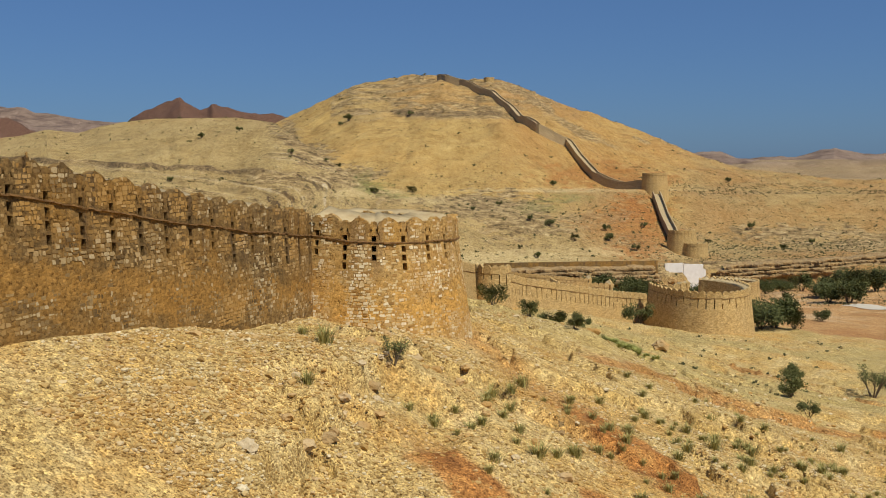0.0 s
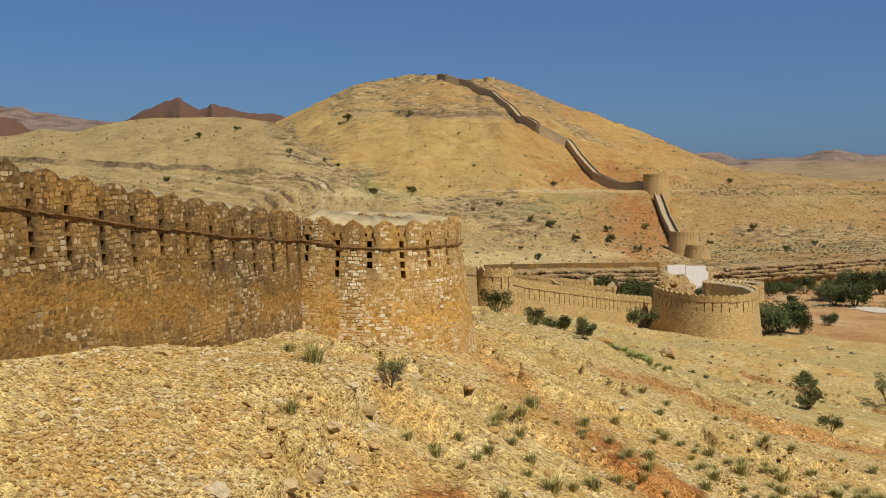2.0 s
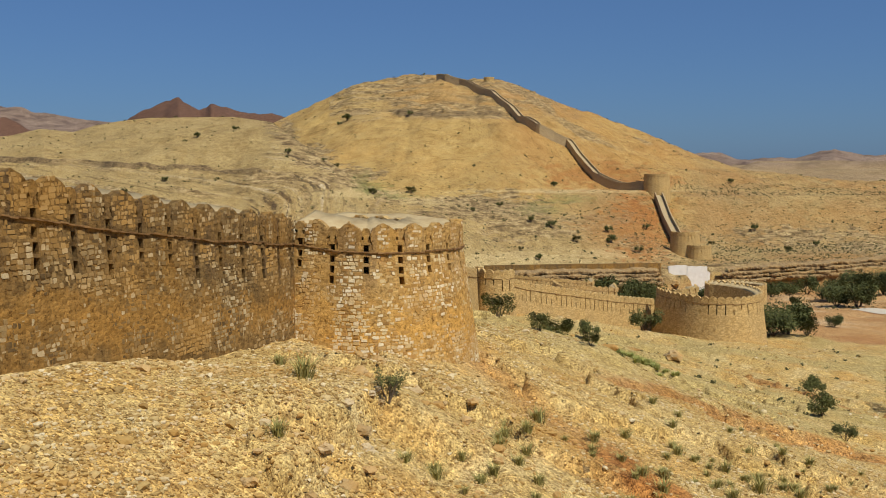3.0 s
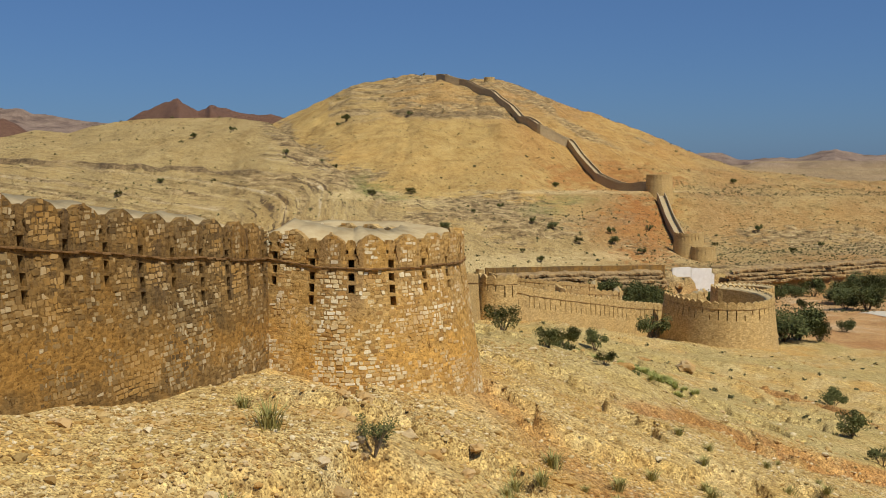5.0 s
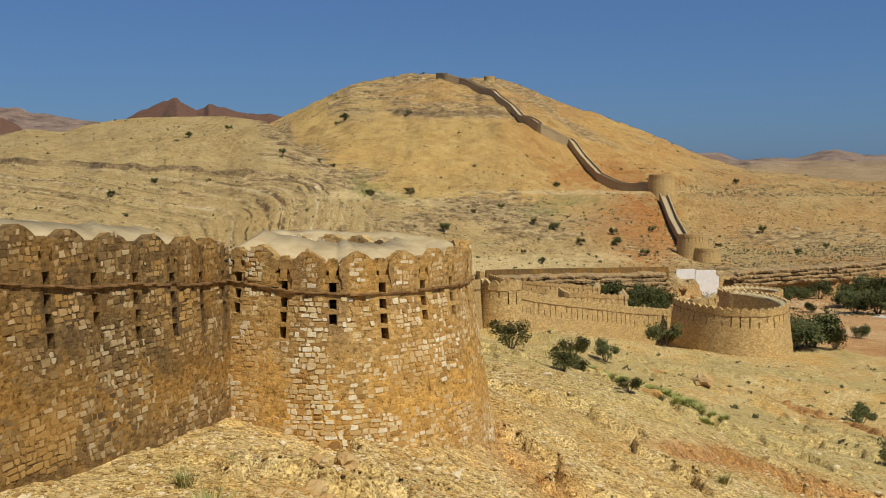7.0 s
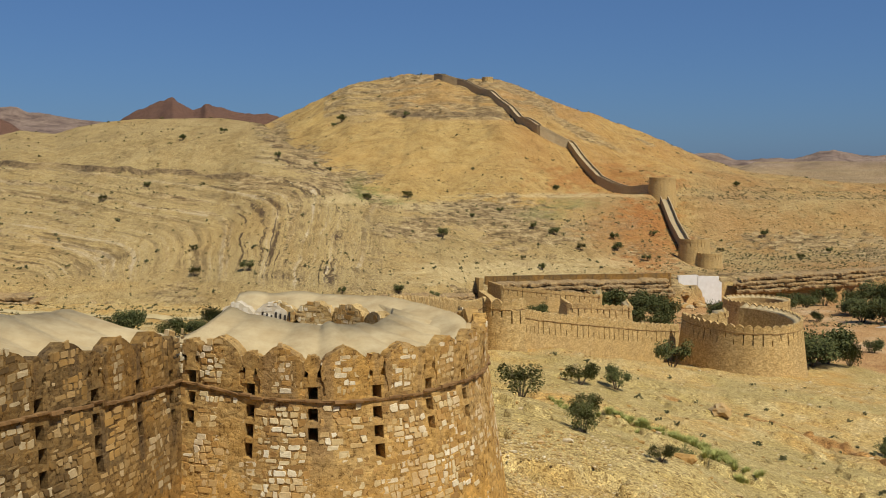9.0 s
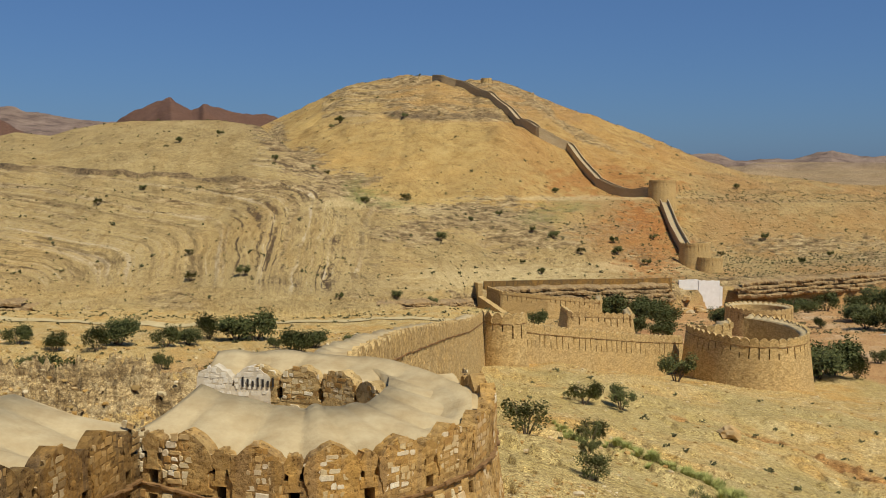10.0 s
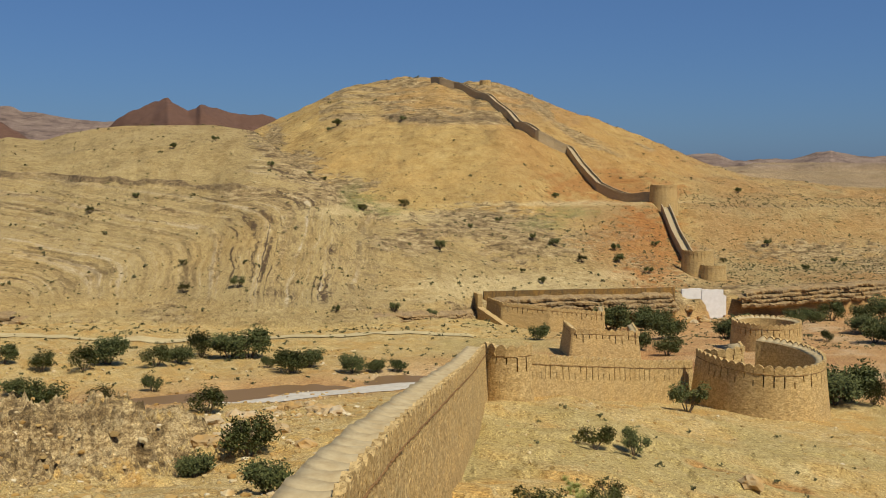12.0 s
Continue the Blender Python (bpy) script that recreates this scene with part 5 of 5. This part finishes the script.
def tuft_mesh(seed, blades=90, mat=None):
    rnd = random.Random(seed)
    v, f = [], []
    for _ in range(blades):
        a, r = rnd.uniform(0, 6.28), abs(rnd.gauss(0, .14))
        b = Vector((math.cos(a) * r, math.sin(a) * r, -.03))
        lean = Vector((math.cos(a), math.sin(a), 0)) * rnd.uniform(.1, .55) + Vector((rnd.uniform(-.2, .2), rnd.uniform(-.2, .2), 0))
        h = rnd.uniform(.5, 1.0)
        w = Vector((-math.sin(a), math.cos(a), 0)) * .016
        m, t = b + lean * .35 * h + Vector((0, 0, h * .6)), b + lean * h + Vector((0, 0, h))
        o = len(v)
        v += [tuple(b - w), tuple(b + w), tuple(m + w * .8), tuple(m - w * .8), tuple(t)]
        f += [(o, o + 1, o + 2, o + 3), (o + 3, o + 2, o + 4)]
    return mesh("grass_tuft", v, f, mat or TUFT)


def tufts(name, label, meshes, spots, group, seed):
    rnd = random.Random(seed)
    for x, y, h in spots:
        ob = new(name, rnd.choice(meshes))
        ob.matrix_basis = Matrix.Translation((x, y, ground_z(x, y))) @ Matrix.Rotation(rnd.uniform(0, 6.28), 4, "Z") @ Matrix.Diagonal((h * 1.5, h * 1.5, h * .85, 1))
        tagged(ob, label, "grass tuft", group)


rt = random.Random(8)
near_tufts = []
for k in range(150):
    q = rt.random()
    x, y = -2.2 + q * 27 + rt.gauss(0, 2.5), 24 + q * 22 + rt.gauss(0, 5)
    if y > 20 and not (x < 2.5 and y > 36):
        near_tufts.append((x, y, rt.uniform(.32, .72) * (1.0 if rt.random() < .8 else 1.5)))
tufts("grass_tuft", "dry olive grass tuft on the stony slope", [tuft_mesh(s) for s in (1, 2, 3)], near_tufts, "tufts on the slope", 9)
band = []
for k in range(230):
    q = rt.random()
    band.append((float(np.interp(q, [0, .35, .65, 1], [10.6, 13.0, 15.8, 18.6])) + rt.gauss(0, .55), float(np.interp(q, [0, .35, .65, 1], [106, 90, 83, 75])) + rt.gauss(0, 1.5), rt.uniform(.35, .8)))
tufts("green_tuft", "fresh yellow-green grass tuft in a shallow gully", [tuft_mesh(s, 110, GREEN_TUFT) for s in (5, 6)], band, "green tufts in the gully", 10)


SCRUB = make_leaves("olive_scrub_leaves", (0.045, 0.045, 0.018), (0.13, 0.115, 0.045))


def shrub_stuff():
    """Countless low shrubs that dot the hills and the flat."""
    rnd = random.Random(17)
    V, Fc = [], []
    spots = []
    for _ in range(8000):
        y = 290 + 640 * rnd.random() ** 1.3
        b = rnd.uniform(-.5, .52)
        if y > 560 and rnd.random() < .55 or y > 400 and b < -.1 and rnd.random() < .6:
            continue
        spots.append((b * (y - 8), y, rnd.uniform(.2, .5) * (1.1 + (y - 290) / 500) * (2.0 if rnd.random() < .06 else 1.0)))
    for _ in range(2200):
        y = rnd.uniform(420, 700)
        spots.append((rnd.uniform(.2, .5) * (y - 8), y, rnd.uniform(.35, .75)))
    for _ in range(220):
        y = rnd.uniform(215, 300)
        spots.append((rnd.uniform(-.5, .03) * (y - 20), y, rnd.uniform(.3, .8)))
    for _ in range(60):
        y = rnd.uniform(75, 165)
        spots.append((rnd.uniform(.06, .45) * y, y, rnd.uniform(.25, .55)))
    xy = np.array([s[:2] for s in spots])
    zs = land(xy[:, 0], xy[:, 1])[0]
    for (x, y, h), z in zip(spots, zs):
        for _ in range(9):
            p = Vector((x + rnd.gauss(0, .38) * h, y + rnd.gauss(0, .38) * h, z + h * rnd.uniform(.1, .8)))
            u = Vector((rnd.uniform(-1, 1), rnd.uniform(-1, 1), rnd.uniform(-.6, 1))).normalized() * h * .42
            w = u.orthogonal().normalized() * h * .3
            o = len(V)
            V += [tuple(p - u), tuple(p + w), tuple(p + u), tuple(p - w)]
            Fc.append((o, o + 1, o + 2, o + 3))
    tagged(new("low_scrub", mesh("low_scrub", V, Fc, SCRUB)), "sparse low olive scrub dotting the hills", "scrub", kind="stuff")


shrub_stuff()

# ---- loose stones ----
def rock_shape(seed, flat=0.7, fine=1):
    bm = bmesh.new()
    bmesh.ops.create_icosphere(bm, subdivisions=fine, radius=1.0)
    rnd = random.Random(seed)
    for q in bm.verts:
        q.co *= rnd.uniform(.62, 1.15)
        q.co.z *= flat
    out = [tuple(q.co) for q in bm.verts], [tuple(t.index for t in fc.verts) for fc in bm.faces]
    bm.free()
    return out


def rock_stuff(name, label, count, place, size, seed):
    rnd = np.random.RandomState(seed)
    shapes = [rock_shape(s, .65) for s in range(seed, seed + 6)]
    pts = place(rnd, count)
    z = land(pts[:, 0], pts[:, 1])[0]
    V, Fc, o = [], [], 0
    for (x, y), zz in zip(pts, z):
        sv, sf = shapes[rnd.randint(6)]
        r = size(rnd, y)
        a = rnd.uniform(0, 6.28)
        c, s = math.cos(a), math.sin(a)
        st = rnd.uniform(.7, 1.5)
        for p in sv:
            px_, py_ = p[0] * st, p[1]
            V.append((x + r * (px_ * c - py_ * s), y + r * (px_ * s + py_ * c), zz + r * (p[2] + .18)))
        Fc += [(o + f[0], o + f[1], o + f[2]) for f in sf]
        o += len(sv)
    return tagged(new(name, mesh(name, V, Fc, ROCK)), label, "stones", kind="stuff")


def near_place(rnd, n):
    y = 14 + 50 * rnd.rand(n * 2) ** 1.2
    x = rnd.uniform(-.5, .5, n * 2) * (y + 13) + 2
    keep = (x > np.interp(y, [0, 18, 38, 40, 64], [-16, -13, -6.8, 2.4, 2.4])) & (vnoise(x / 4, y / 4, 33) + 0.6 * vnoise(x / 1.4, y / 1.4, 34) > rnd.uniform(-1.1, .9, n * 2)) & (land(x, y)[3] < rnd.uniform(.1, 1.1, n * 2))
    return np.stack([x, y], 1)[keep][:n]


def mid_place(rnd, n):
    y = 60 + 110 * rnd.rand(n * 2)
    x = rnd.uniform(.05, .5, n * 2) * y
    keep = vnoise(x / 9, y / 9, 35) > rnd.uniform(-.6, 1, n * 2)
    return np.stack([x, y], 1)[keep][:n]


def inner_place(rnd, n):
    y = 85 + 175 * rnd.rand(n * 2)
    x = -rnd.uniform(.06, .5, n * 2) * (y - 20)
    keep = vnoise(x / 9, y / 9, 36) > rnd.uniform(-.8, 1, n * 2)
    return np.stack([x, y], 1)[keep][:n]


rock_stuff("scree", "ochre and cream scree over the slope", 52000, near_place, lambda r, y: 0.03 + 0.085 * r.rand() ** 2.2 + (0.16 * r.rand() ** 2 if r.rand() < .03 else 0), 3)
rock_stuff("field_stones", "scattered pale stones on the dry grass", 1500, mid_place, lambda r, y: 0.08 + 0.22 * r.rand() ** 3, 4)
rock_stuff("valley_stones", "pale broken stones between wall and river", 3500, inner_place, lambda r, y: 0.1 + 0.45 * r.rand() ** 3, 5)


def boulder(x, y, r, seed, label, flat=.7):
    sv, sf = rock_shape(seed, flat, 2)
    bm = bmesh.new()
    vs = [bm.verts.new(p) for p in sv]
    for f in sf:
        bm.faces.new([vs[k] for k in f])
    bmesh.ops.subdivide_edges(bm, edges=bm.edges[:], cuts=1, use_grid_fill=True)
    for q in bm.verts:
        q.co += q.co.normalized() * 0.13 * noise.fractal(q.co * 2.2 + Vector((seed, 0, 0)), 0.8, 2.0, 4)
    me = bpy.data.meshes.new("boulder")
    bm.to_mesh(me)
    bm.free()
    me.materials.append(ROCK_OBJ)
    ob = new("boulder", me)
    ob.matrix_basis = Matrix.Translation((x, y, ground_z(x, y) + r * .2)) @ Matrix.Rotation(seed, 4, "Z") @ Matrix.Diagonal((r * 1.2, r, r, 1))
    return tagged(ob, label, "boulder", "boulders")


ROCK_OBJ = make_stones("boulder_stone", [(0.0, (0.36, 0.25, 0.12)), (0.5, (0.50, 0.38, 0.21)), (1.0, (0.58, 0.48, 0.32))], True)
boulder(29.8, 118.6, 1.3, 71, "pale grey boulder on the grassy slope")
boulder(12.2, 64.5, 0.55, 72, "square brown boulder on the slope edge")
rb = random.Random(12)
for k in range(26):
    boulder(rb.uniform(-3.5, 6), rb.uniform(24, 36), rb.uniform(.14, .36), 80 + k, "cream limestone block in the scree")
for k in range(16):
    yy = rb.uniform(17, 31)
    boulder(-2.0 + (yy - 29.3) * .24 + rb.gauss(0, .5), yy, rb.uniform(.12, .34), 170 + k, "pale broken limestone block on the scarp")
for k in range(12):
    boulder(72 + rb.uniform(0, 44), 400 + rb.uniform(-10, 6), rb.uniform(1.1, 2.5), 120 + k, "large tan boulder at the foot of the cliff")
for k in range(26):
    boulder(rb.uniform(-30, -14), rb.uniform(128, 180), rb.uniform(.6, 1.8), 140 + k, "pale broken boulder inside the wall")
